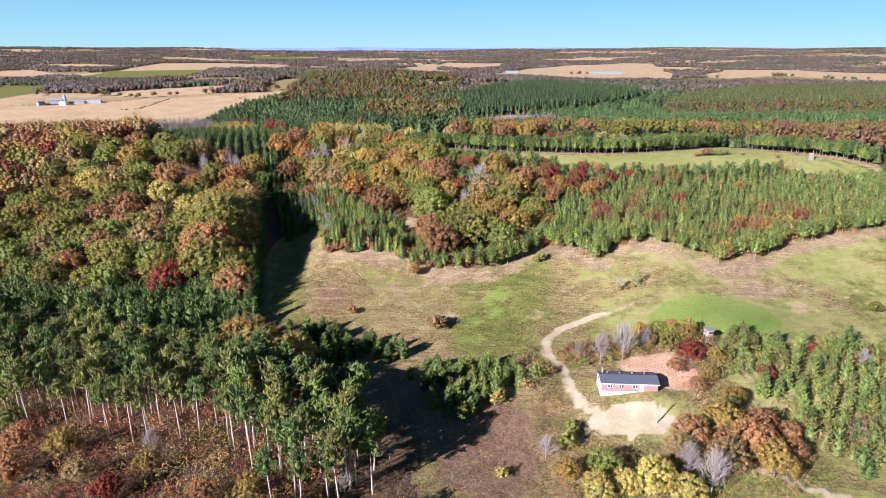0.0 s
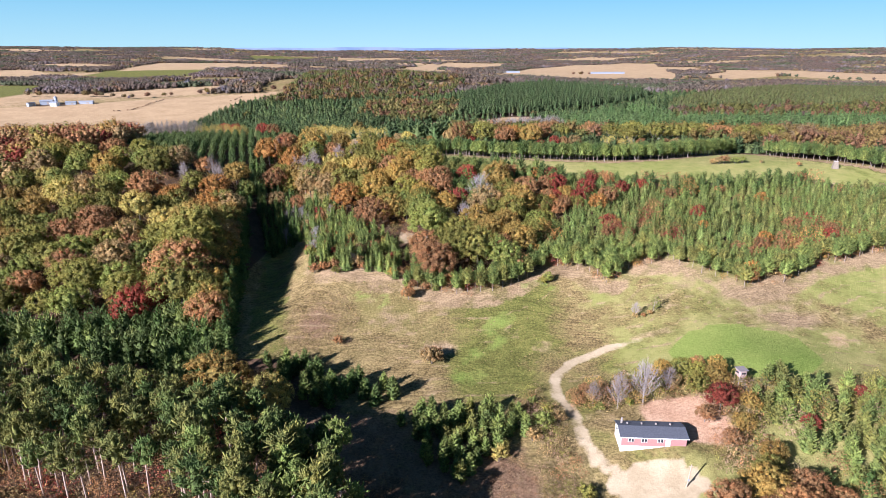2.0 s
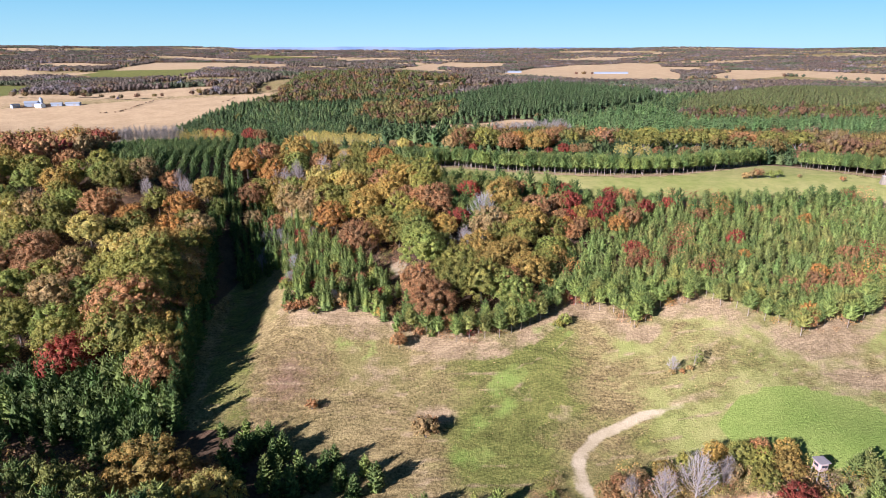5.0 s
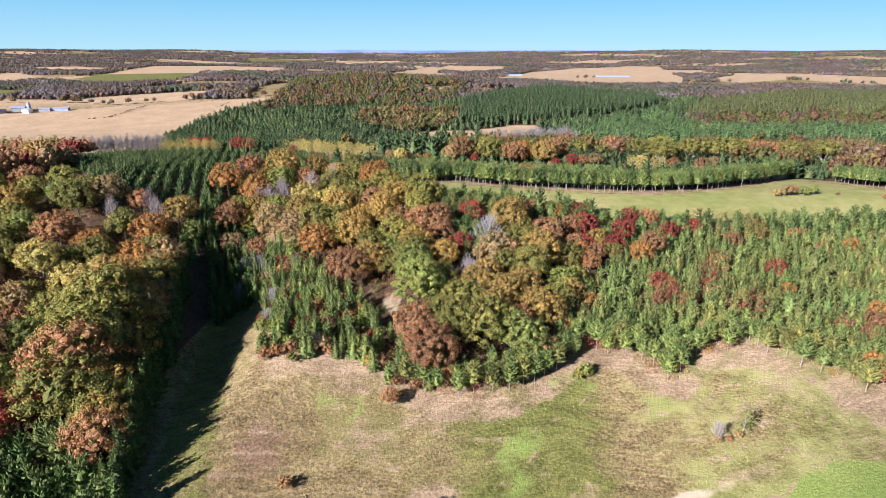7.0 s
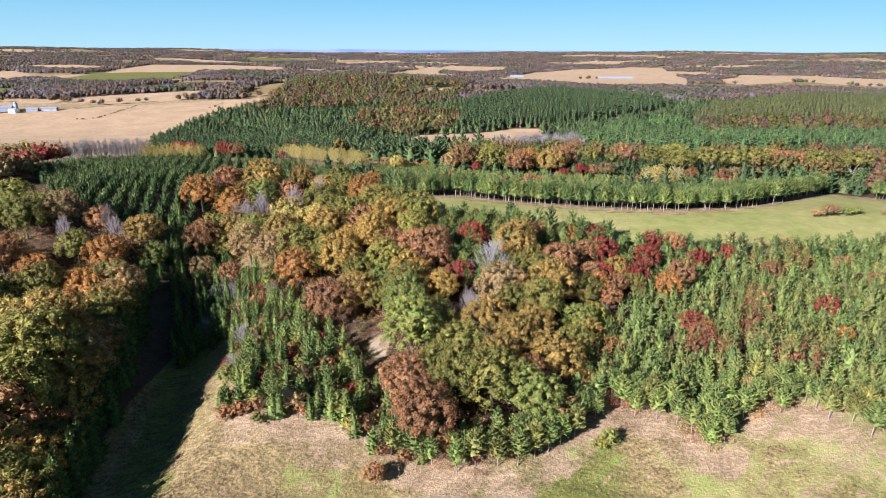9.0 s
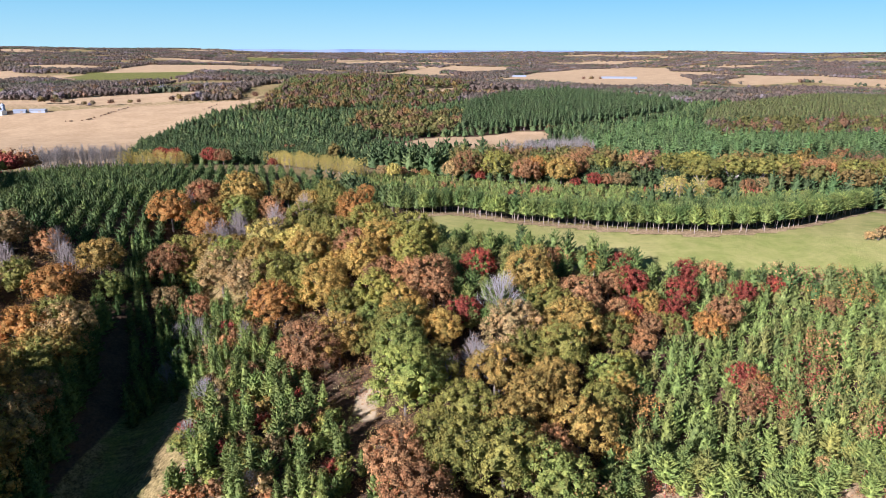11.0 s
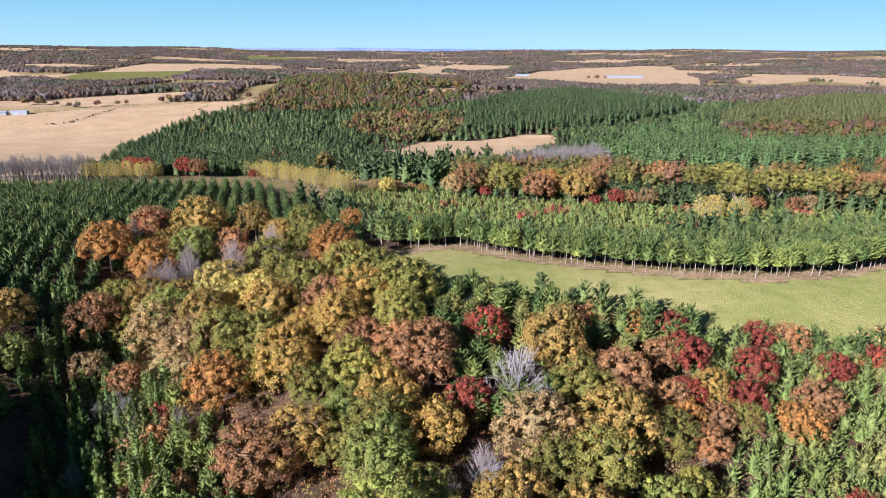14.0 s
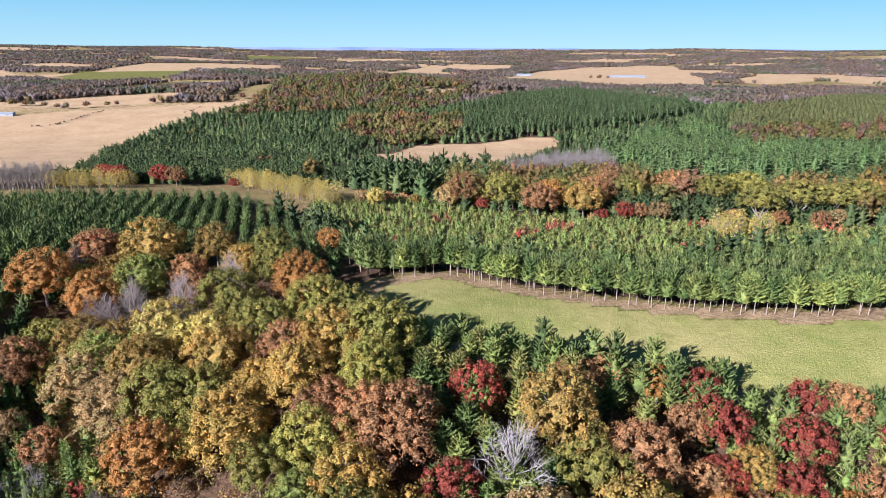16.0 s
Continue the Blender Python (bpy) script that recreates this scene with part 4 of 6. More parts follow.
for x, y in zip(*scatter(3.1, SPRUCES, 22, 0.42)):
    if rng.random() < 0.62:
        if rng.random() < 0.72:
            plant("spruce", x, y, "p", rng.uniform(0.6, 0.95), "narrow green spruce at the meadow edge", "spruces by the lane", rng=rng)
        else:
            plant("young_pine", x, y, "p", rng.uniform(0.9, 1.3), "bushy green pine at the meadow edge", "pines along the meadow edge", rng=rng)
    elif rng.random() < 0.9:
        plant("shrub", x, y, rng.choice("vgtrlrm"), rng.uniform(0.8, 1.6), "brown and olive shrub among the spruces", "shrubs by the lane", rng=rng)

# ---- tall pines in the west foreground ----
TALL = [(-18, 96), (-24, 97), (-36, 102), (-50, 108), (-66, 111), (-92, 116), (-150, 128), (-150, 166), (-100, 158), (-76, 150), (-58, 142), (-38, 132), (-27, 122), (-17, 112), (-17, 98)]
tx, ty = scatter(4.8, TALL, 31, 0.42)
for x, y in zip(tx, ty):
    plant("tall_pine", x, y, rng.choice("nnnnps"), rng.uniform(0.78, 1.08) * (1.16 if x > -48 else 1.0), "tall pine with a bare pale trunk and high crown", "tall pines", rng=rng)
# unseen pines below the view, added to throw shade on the hollow
for x, y in zip(*scatter(4.6, [(-60, 40), (8, 40), (8, 64), (-6, 69), (-24, 73), (-60, 74)], 33, 0.4)):
    plant("tall_pine", x, y, rng.choice("nnps"), rng.uniform(0.95, 1.2), "tall pine with a bare pale trunk and high crown", "tall pines", rng=rng)
SHADED_SIDE = [(-36, 92), (-16, 88), (-12, 100), (-14, 116), (-24, 128), (-36, 122)]
for x, y in zip(*scatter(5.0, SHADED_SIDE, 34, 0.42)):
    plant("tall_pine", x, y, rng.choice("nps"), rng.uniform(0.85, 1.15), "tall pine with a bare pale trunk and high crown", "tall pines", rng=rng)
for x, y, letter, size in ((-52, 147, "g", 1.25), (-38.5, 140, "y", 1.12), (-46, 150, "r", 0.85)):
    plant("oak", x, y, letter, size, f"{CROWN_LABEL[letter]} oak standing in the shade behind tall pines", "oaks behind the tall pines", rng=rng)
DIM = [(-52, 146), (-76, 154), (-110, 163), (-150, 171), (-150, 180), (-104, 178), (-78, 168), (-54, 158)]
gx_, gy_ = scatter(4.6, DIM, 36, 0.42)
wood("shade_spruce_stand", "small dark spruces in deep shade", TEMPL_SPRUCE, gx_, gy_, np.random.default_rng(15).uniform(0.4, 0.8, len(gx_)), tints_of("s", len(gx_), 27), 28)
# a darker belt of spruce and young pine behind them
BELT = [(-54, 158), (-62, 154), (-78, 166), (-104, 174), (-180, 176), (-180, 192), (-120, 186), (-84, 190), (-72, 192), (-66, 184), (-60, 170)]
gx_, gy_ = scatter(4.2, BELT, 32, 0.4)
wood("belt_pine_stand", "dark bushy pines in the shade of the oaks", TEMPL_PINE, gx_, gy_, np.random.default_rng(16).uniform(1.25, 1.75, len(gx_)), tints_of("ssp", len(gx_), 29), 30)

# ---- pines behind the hay field ----
ROW = [(-14, 331), (4, 335), (21, 323), (37, 317), (52, 312.5), (67, 310), (81, 309), (100, 312), (122, 322), (143, 338), (156, 348), (164, 360), (140, 346), (118, 332), (98, 321), (80, 318), (60, 320), (40, 326), (22, 333), (6, 348), (-22, 348)]
rwx, rwy = scatter(2.7, ROW, 41, 0.3, 8)
front = np.argsort(away(HAY_FIELD + HAY_FIELD[:1], rwx, rwy))
for x, y in zip(rwx[front[:90]], rwy[front[:90]]):
    plant("row_pine", x, y, rng.choice("pps"), rng.uniform(0.70, 0.88), "straight pine with a bare lower trunk", "pines behind the field", rng=rng)

STEM = tube([(0, 0, -0.5), (0, 0, 7.0)], [0.24, 0.14], 4)
TEMPL_ROW = [crown_boughs(np.random.default_rng(140 + i), 10.5, 3.4, 3.0, 26, FULL, 0.55, 0.40, 160, 0.8, 0.6, 3) for i in range(3)]
back = front[90:]
gx_, gy_ = scatter(3.7, FIELD_BELT, 25, 0.38)
wood("field_belt_pines", "bushy green pines along the hay field", TEMPL_ROW, gx_, gy_, np.random.default_rng(18).uniform(0.52, 0.76, len(gx_)) * (1 + 0.32 * (1 - smooth(40, 60, gx_))), tints_of("pps", len(gx_), 33) * np.array([0.90, 0.92, 0.95]), 34)
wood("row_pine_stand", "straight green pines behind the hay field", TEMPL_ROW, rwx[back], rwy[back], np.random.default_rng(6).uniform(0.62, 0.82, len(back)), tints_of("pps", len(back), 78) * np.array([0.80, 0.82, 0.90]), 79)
wood("row_pine_stems", "pale bare pine trunks in close rows", [(np.array(STEM[0]) * [0.75, 0.75, 1], np.array(STEM[1]))], rwx[back], rwy[back], np.full(len(back), 0.75), np.full((len(back), 3), 0.26) * [1, 0.84, 0.70], 80)
EAST_ROW = [(166, 334), (172, 322), (180, 312), (192, 303), (206, 292), (218, 298), (202, 314), (188, 326), (178, 340)]
ewx, ewy = scatter(3.2, EAST_ROW, 43, 0.25, 30)
front = np.argsort(away(HAY_FIELD + HAY_FIELD[:1], ewx, ewy))
for x, y in zip(ewx[front[:34]], ewy[front[:34]]):
    plant("row_pine", x, y, rng.choice("pps"), rng.uniform(0.66, 0.84), "straight pine with a bare lower trunk", "pines behind the field", rng=rng)
back = front[34:]
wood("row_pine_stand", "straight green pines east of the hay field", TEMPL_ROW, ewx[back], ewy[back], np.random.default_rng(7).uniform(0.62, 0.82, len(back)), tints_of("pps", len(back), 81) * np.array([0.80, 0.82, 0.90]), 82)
# the wide oak of the far wood edge
kind_of_tree("wide_oak", "oak_tree", trunk_mesh(lambda r: join([tube([(0, 0, -0.6), (0.1, 0, 2.5)], [0.5, 0.4], 6)]
             + [tube([(0, 0, 2.2), (2.2 * math.cos(a), 2.2 * math.sin(a), 5.5), (4.6 * math.cos(a + 0.2), 4.6 * math.sin(a + 0.2), 9)], [0.28, 0.2, 0.08], 4) for a in np.arange(0, 6.2, 0.9)]), BARE_BARK),
             {k: v for k, v in variants(lambda r: (lambda c: (c[0] * [1, 1, 0.78] + [0, 0, 3.4], c[1]))(crown_oak(r, 12, 7.2, 48, 40, 0.5, True)), 2, "vgr", "crown").items()})

# ---- young pines on the western bench ----
BENCH = [(-122, 302), (-86, 292), (-84, 326), (-60, 343), (-34, 336), (-20, 334), (-26, 352), (-46, 396), (-80, 436), (-120, 425), (-180, 412), (-196, 395), (-152, 335)]
bx, by = scatter(4.6, BENCH, 51, 0.13, 17, 2.6)
wood("bench_pine_stand", "dark green young pines planted in straight rows", [crown_boughs(np.random.default_rng(47 + i), 5.6, 0.3, 2.1, 14, FULL, 0.6, 0.36, 60, 0.66, 0.62, 3) for i in range(4)], bx, by, np.random.default_rng(2).uniform(0.7, 0.98, len(bx)), tints_of("ssp", len(bx), 5) * np.array([0.80, 0.82, 0.90]), 6)

# ---- woods beyond the fields ----


ROUGH = {
    "cone": [crown_boughs(np.random.default_rng(60 + i), 8.6, 0.8, 3.2, 16, FULL, 0.4, 0.62, 24, 0.9, 0.62, 3) for i in range(4)],
    "cone_far": [crown_boughs(np.random.default_rng(70 + i), 8.4, 0.8, 3.5, 8, FULL, 0.4, 0.95, 8, 1.3, 0.7, 3) for i in range(4)],
    "dome": [crown_oak(np.random.default_rng(85 + i), 11, 5.2, 16, 16, 0.75, True) for i in range(4)],
    "dome_far": [crown_oak(np.random.default_rng(90 + i), 9.5, 4.9, 5, 9, 1.2, True) for i in range(4)],
}
OAK_PATCHES = [
    ([(2, 462), (20, 446), (60, 440), (110, 440), (130, 470), (100, 520), (40, 524), (8, 500)], "vvgvrgtvvgov"),
    ([(124, 440), (160, 432), (200, 400), (240, 370), (340, 380), (420, 460), (300, 470), (200, 462), (130, 456)], "vvggrt"),
    ([(-262, 930), (-225, 893), (-150, 912), (-109, 932), (-31, 926), (0, 960), (30, 1060), (60, 1300), (-300, 1300), (-300, 1060)], "vrwlgvtyrwv"),
    ([(-108, 830), (-91, 880), (-43, 902), (20, 890), (20, 805), (0, 775), (-40, 745), (-85, 775)], "ogrvyvrl"),
    ([(280, 742), (353, 774), (415, 774), (560, 760), (700, 740), (700, 860), (461, 850), (363, 850), (286, 820)], "wvvrvwr"),
    ([(206, 260), (420, 260), (420, 372), (240, 356), (170, 352), (196, 312), (212, 292)], "vvggr"),
]
YELLOW = [([(-178, 468), (-146, 470), (-144, 482), (-180, 480)], "y"), ([(-106, 496), (-84, 470), (-60, 450), (-42, 432), (-36, 440), (-54, 462), (-78, 484), (-98, 506)], "y"), ([(96, 388), (114, 386), (116, 398), (98, 400)], "y")]
GREY = [[(34, 512), (60, 552), (104, 590), (104, 548), (84, 505), (60, 500)], [(-232, 462), (-178, 466), (-180, 484), (-232, 484)]]




WHITE_PINES = [(93, 470), (136, 497), (191, 520), (290, 585), (420, 600), (560, 640), (560, 720), (420, 700), (300, 715), (262, 720), (270, 815), (200, 795), (118, 655), (104, 600), (112, 540)]
FAR_BLOCK = [(18, 792), (64, 799), (122, 813), (173, 836), (223, 866), (300, 930), (306, 1000), (180, 1120), (90, 1040), (30, 940)]
OLIVE_BLOCK = [(298, 850), (371, 862), (461, 856), (800, 870), (1000, 1250), (700, 1240), (516, 1080), (389, 993), (329, 917)]


def in_wedge(x, y):
    return (np.abs(x) < 0.77 * (y + 30) + 30)


def open_land(x, y):
    res = np.zeros(len(x), bool)
    for p in CROPS + GREENS + CLEARINGS + [BEFORE_CLEARING, ASPEN_MEADOW] + [HAY_FIELD, BENCH, ROW, EAST_ROW, SCRUB, STAND, WHITE_PINES, FAR_BLOCK, OLIVE_BLOCK] + GREY + [p for p, _ in YELLOW]:
        res |= inside(p, x, y)
    return res


def wild_woods():
    sheet = [(-700, 346), (-196, 425), (-180, 462), (-80, 448), (-24, 352), (900, 346), (1200, 1320), (-1000, 1320)]
    sheet2 = [(206, 250), (420, 250), (700, 346), (160, 346), (196, 312), (212, 292)]
    for step, poly, lo, hi, cone, dome, tag in ((5.5, sheet, 346, 590, "cone", "dome", 0), (5.5, sheet2, 200, 346, "cone", "dome", 1), (6.4, sheet, 590, 1320, "cone_far", "dome_far", 2)):
        x, y = scatter(step, poly, 61 + tag, 0.42)
        ok = (y > lo) & (y <= hi) & in_wedge(x, y) & ~open_land(x, y) 
        ok &= (y < 1000) | inside(OAK_PATCHES[2][0], x, y)
        ok &= x > np.interp(y, [470, 500, 690, 780, 885, 940, 1015], [-190, -195, -275, -288, -280, -240, -250])
        x, y = x[ok], y[ok]
        oak = np.zeros(len(x), bool)
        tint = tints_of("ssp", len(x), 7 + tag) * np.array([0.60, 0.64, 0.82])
        r = np.random.default_rng(9 + tag)
        big = (x > -45) & (x < 70) & (y > 455) & (y < 535)
        tint *= 1 + 0.22 * ripple(x, y, 48, 7.0)[:, None]
        for i, (p, letters) in enumerate(OAK_PATCHES):
            wob = 14 * ripple(x, y, 25, 2.0 + i)
            m = inside(p, x + wob, y + 0.8 * wob)
            m &= r.uniform(0, 1, len(x)) < 0.86
            oak |= m
            # neighbours of one kind stand together
            pick = (np.floor((ripple(x, y, 16, 5.0) + 1.2) * 2.4).astype(int) + r.integers(0, 2, len(x))) % len(letters)
            tint[m] = np.array([TINT[s] for s in letters])[pick[m]] * r.uniform(0.75, 1.2, (int(m.sum()), 1))
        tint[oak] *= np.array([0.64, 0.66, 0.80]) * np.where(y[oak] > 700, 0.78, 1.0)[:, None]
        stray = (r.uniform(0, 1, len(x)) < 0.004) & ~oak & ~big
        tint[stray] = tints_of("vgr", int(stray.sum()), 31) * 0.55
        oak |= stray
        size = r.uniform(0.75, 1.15, len(x))
        size[big & ~oak] *= 1.75
        size[(x > -75) & (x < 150) & (y > 540) & (y < 745)] *= 0.6
        size[oak] *= 1.12
        thin = r.uniform(0, 1, len(x))
        keep = np.where(oak, thin < 0.58, np.where(big, thin < 0.42, True))
        c, d = ~oak & keep, oak & keep
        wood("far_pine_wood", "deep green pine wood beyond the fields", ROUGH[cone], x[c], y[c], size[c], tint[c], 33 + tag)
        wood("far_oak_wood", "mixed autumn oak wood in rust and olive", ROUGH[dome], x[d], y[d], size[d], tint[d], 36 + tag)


wild_woods()
# old white pines with level, layered boughs
LAYERS = ((0, 0.25, 0.6, 1), (0.75, 1.0, 0.72, 0.18))
white = [crown_boughs(np.random.default_rng(410 + i), 15, 2.4, 4.8, 28, LAYERS, 0.12, 0.72, 30, 0.9, 0.40, 3, 0.85) for i in range(4)]
wx, wy = scatter(7.4, WHITE_PINES, 411, 0.42)
ok = in_wedge(wx, wy)
wx, wy = wx[ok], wy[ok]
wood("white_pine_wood", "grey-green old white pines with layered boughs", white, wx, wy, np.random.default_rng(412).uniform(0.8, 1.25, len(wx)), tints_of("s", len(wx), 413) * np.array([1.0, 1.08, 1.3]) * (1 + 0.18 * ripple(wx, wy, 40, 3.0)[:, None]), 414)
# the tall pine block behind the clearing, with its wall of bare trunks
tall = [crown_boughs(np.random.default_rng(420 + i), 15, 4.8, 3.5, 13, FULL, 0.35, 0.8, 12, 1.3, 0.62, 3) for i in range(4)]
wx, wy = scatter(5.6, FAR_BLOCK, 421, 0.4)
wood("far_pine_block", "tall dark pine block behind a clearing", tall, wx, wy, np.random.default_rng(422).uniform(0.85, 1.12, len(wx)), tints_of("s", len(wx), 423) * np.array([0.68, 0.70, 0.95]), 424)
front = away(FAR_BLOCK[:6], wx, wy) < 9
wood("far_pine_stems", "wall of pale pine trunks at a clearing", [(np.array(STEM[0]) * [1.1, 1.1, 1.25], np.array(STEM[1]))], wx[front], wy[front], np.full(int(front.sum()), 1.0), np.full((int(front.sum()), 3), 0.30) * [1, 0.84, 0.72], 38)
# a younger olive-green plantation on the far rise
wx, wy = scatter(7.6, OLIVE_BLOCK, 431, 0.25, 20, 6.2)
ok = in_wedge(wx, wy)
wx, wy = wx[ok], wy[ok]
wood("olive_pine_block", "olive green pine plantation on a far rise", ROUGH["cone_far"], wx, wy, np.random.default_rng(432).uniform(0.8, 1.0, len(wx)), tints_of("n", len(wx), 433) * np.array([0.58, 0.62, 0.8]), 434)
stx, sty = scatter(3.0, STAND, 75, 0.3, 8)
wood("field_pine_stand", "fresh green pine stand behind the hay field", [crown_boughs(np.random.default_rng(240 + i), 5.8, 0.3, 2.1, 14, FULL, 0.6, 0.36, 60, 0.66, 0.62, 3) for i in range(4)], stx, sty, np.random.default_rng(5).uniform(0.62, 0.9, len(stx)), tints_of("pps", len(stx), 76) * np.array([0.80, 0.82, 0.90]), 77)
sxx, syy = scatter(2.9, SCRUB, 71, 0.45)
wood("scrub_thicket", "low thicket of young pines and red brush", [crown_boughs(np.random.default_rng(45 + i), 5, 0.2, 2.7, 9, FULL, 0.6, 0.5, 40, 0.8, 0.6, 3) for i in range(3)], sxx, syy, np.random.default_rng(3).uniform(0.35, 0.7, len(sxx)), np.where((ripple(sxx, syy, 14, 3.0) > 0.75)[:, None], tints_of("rtmr", len(sxx), 43), tints_of("pppn", len(sxx), 41)), 42)
for p, _ in YELLOW:
    for x, y in zip(*scatter(3.3, p, 73, 0.45)):
        plant("poplar", x, y, "y", rng.uniform(0.65, 0.95), "slender yellow aspen in a thicket", "aspens", rng=rng)


def far_tree(rng, tall, wide):
    """A tree of the far distance: an uneven dome."""
    core = spread_balls(rng, np.array([[0, 0, tall * 0.42]]), np.array([wide * 0.72]), 0.3, tall / wide * 0.6, KNOB)
    d = ball_points(rng, 9, -0.1)
    return join([core, sprays(rng, d * [wide * 0.85, wide * 0.85, tall * 0.5] + [0, 0, tall * 0.44], d + [0, 0, 0.4], wide * 0.62, wide * 0.45, 0.4)])


FAR_TREES = [far_tree(np.random.default_rng(95 + i), 9.5, 5.2) for i in range(5)]


def far_canopy():
    """The distant woods: tree beside tree in wide belts between the fields."""
    for lo, hi, step, seed in ((1000, 1700, 7.4, 81), (1700, 2800, 11.0, 83), (2800, 4700, 18.0, 82)):
        r = np.random.default_rng(seed)
        half = 0.79 * (hi + 30) + 40
        x, y = scatter(step, [(-half, lo), (half, lo), (half, hi), (-half, hi)], seed, 0.45)
        wild = ripple(x * 0.55, y, 170, 4.0) + 0.55 * ripple(x * 0.6, y, 70, 6.0) + 0.15 * r.normal(0, 1, len(x))
        grows = (wild > np.interp(y, [1000, 1350, 1700, 3000], [-1.2, -0.5, -0.08, -0.12])) & ~open_land(x, y) & ~inside(OAK_PATCHES[2][0], x, y) & in_wedge(x, y)
        x, y = x[grows], y[grows]
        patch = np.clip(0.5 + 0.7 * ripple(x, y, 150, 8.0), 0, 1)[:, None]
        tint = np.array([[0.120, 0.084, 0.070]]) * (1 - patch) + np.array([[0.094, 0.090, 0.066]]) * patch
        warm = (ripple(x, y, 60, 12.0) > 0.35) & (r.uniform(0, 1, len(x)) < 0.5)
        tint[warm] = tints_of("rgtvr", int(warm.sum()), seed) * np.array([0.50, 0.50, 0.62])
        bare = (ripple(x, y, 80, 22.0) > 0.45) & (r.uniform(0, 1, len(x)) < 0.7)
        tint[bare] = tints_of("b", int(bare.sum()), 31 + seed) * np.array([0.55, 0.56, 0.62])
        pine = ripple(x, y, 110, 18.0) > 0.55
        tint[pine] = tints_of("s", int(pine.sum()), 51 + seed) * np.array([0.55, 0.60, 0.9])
        # haze put into the colour: tones drawn together, then paler and greyer
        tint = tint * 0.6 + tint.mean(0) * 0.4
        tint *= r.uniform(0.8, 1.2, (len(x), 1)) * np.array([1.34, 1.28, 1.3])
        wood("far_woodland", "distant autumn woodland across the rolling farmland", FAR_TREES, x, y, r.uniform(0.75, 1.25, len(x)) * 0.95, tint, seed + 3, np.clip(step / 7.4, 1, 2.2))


far_canopy()


def backdrop():
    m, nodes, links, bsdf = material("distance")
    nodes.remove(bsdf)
    # the strip glows by itself, with haze blue and daylight in its colour
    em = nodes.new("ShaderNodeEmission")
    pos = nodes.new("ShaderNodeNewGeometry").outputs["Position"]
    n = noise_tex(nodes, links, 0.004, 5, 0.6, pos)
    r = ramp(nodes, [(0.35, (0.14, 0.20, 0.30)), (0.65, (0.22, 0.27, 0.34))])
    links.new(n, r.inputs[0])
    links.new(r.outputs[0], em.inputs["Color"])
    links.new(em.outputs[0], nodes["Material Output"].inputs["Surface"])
    V, F = [], []
    xs = np.linspace(-4300, 4300, 220)
    top = 58 + 4 * ripple(xs, xs * 0, 420, 1.0) + 2.5 * ripple(xs, xs * 0, 110, 2.0)
    for x, t in zip(xs, top):
        V += [(x, 4880, -60), (x, 4880, t)]
    for i in range(len(xs) - 1):
        F.append((2 * i, 2 * i + 2, 2 * i + 3, 2 * i + 1))
    tagged(new("backdrop", mesh_of("backdrop", V, F, m)), "glowing backdrop strip for the haze-blue hills on the horizon", "hills", kind="structure")


backdrop()

# ---- west ridge and the woods' understorey, each as one mesh ----
RIDGE = [(-180, 196), (-176, 300), (-152, 334), (-198, 395), (-200, 440), (-330, 440), (-420, 300), (-300, 200)]
rx_, ry_ = scatter(8.0, RIDGE, 13, 0.4)
wood("ridge_oak_wood", "red and brown oak wood on the western ridge", [crown_oak(np.random.default_rng(125 + i), 12, 5.8, 18, 11, 0.85, True) for i in range(3)], rx_, ry_,
     np.random.default_rng(4).uniform(0.8, 1.1, len(rx_)), tints_of("rrmgtvr", len(rx_), 61), 62)
BUSH = [crown_oak(np.random.default_rng(130 + i), 2.8, 1.7, 10, 14, 0.27) for i in range(4)]


FINE_BUSH = [crown_oak(np.random.default_rng(135 + i), 3.2, 1.7, 14, 18, 0.23) for i in range(3)]


def brush(name, label, poly, step, seed, letters, lo, hi, avoid=None, form=BUSH):
    x, y = scatter(step, poly, seed, 0.48)
    if avoid is not None:
        ok = ~avoid(x, y)
        x, y = x[ok], y[ok]
    wood(name, label, form, x, y, np.random.default_rng(seed).uniform(lo, hi, len(x)), tints_of(letters, len(x), seed + 1, 0.3), seed + 2)


brush("knoll_understorey", "brown and red brush under the oaks", [(-80, 275), (-44, 262), (-28, 236), (-10, 208), (16, 203), (34, 226), (48, 262), (40, 290), (-10, 300), (-34, 335), (-86, 335)],
      3.2, 141, "rtrvwvg", 0.55, 1.35)
brush("hill_understorey", "brown brush under the oaks on the hill", [(-74, 190), (-70, 215), (-80, 250), (-84, 290), (-120, 300), (-178, 300), (-178, 196)], 4.0, 144, "rtgvs", 0.7, 1.6)
brush("pine_understorey", "dry red-brown brush under the tall pines", [(-20, 88), (-20, 108), (-40, 136), (-60, 160), (-150, 175), (-150, 60), (-30, 60)], 2.6, 147, "rwrtvgrmrt", 0.6, 1.5)
brush("slope_brush", "small red and yellow saplings among young pines", SLOPE, 5.6, 150, "rrorgvrm", 1.0, 2.4, lambda x, y: ripple(x, y, 15, 3.5) < 0.45, FINE_BUSH)
brush("edge_brush", "red and orange saplings at the foot of the pines", SLOPE, 3.0, 156, "rrrotgmrv", 0.5, 1.25, lambda x, y: (away(WOODS_EDGE, x, y) > 9) | (ripple(x, y, 9, 2.5) < -0.25), FINE_BUSH)
brush("weedy_brush", "dense brown goldenrod and brush in a hollow", [(-18, 90), (26, 90), (27, 112), (24, 128), (18, 132), (4, 120), (-6, 128), (-14, 140), (-24, 146), (-30, 134), (-20, 112)], 1.3, 153, "wwwtwr", 0.18, 0.42)


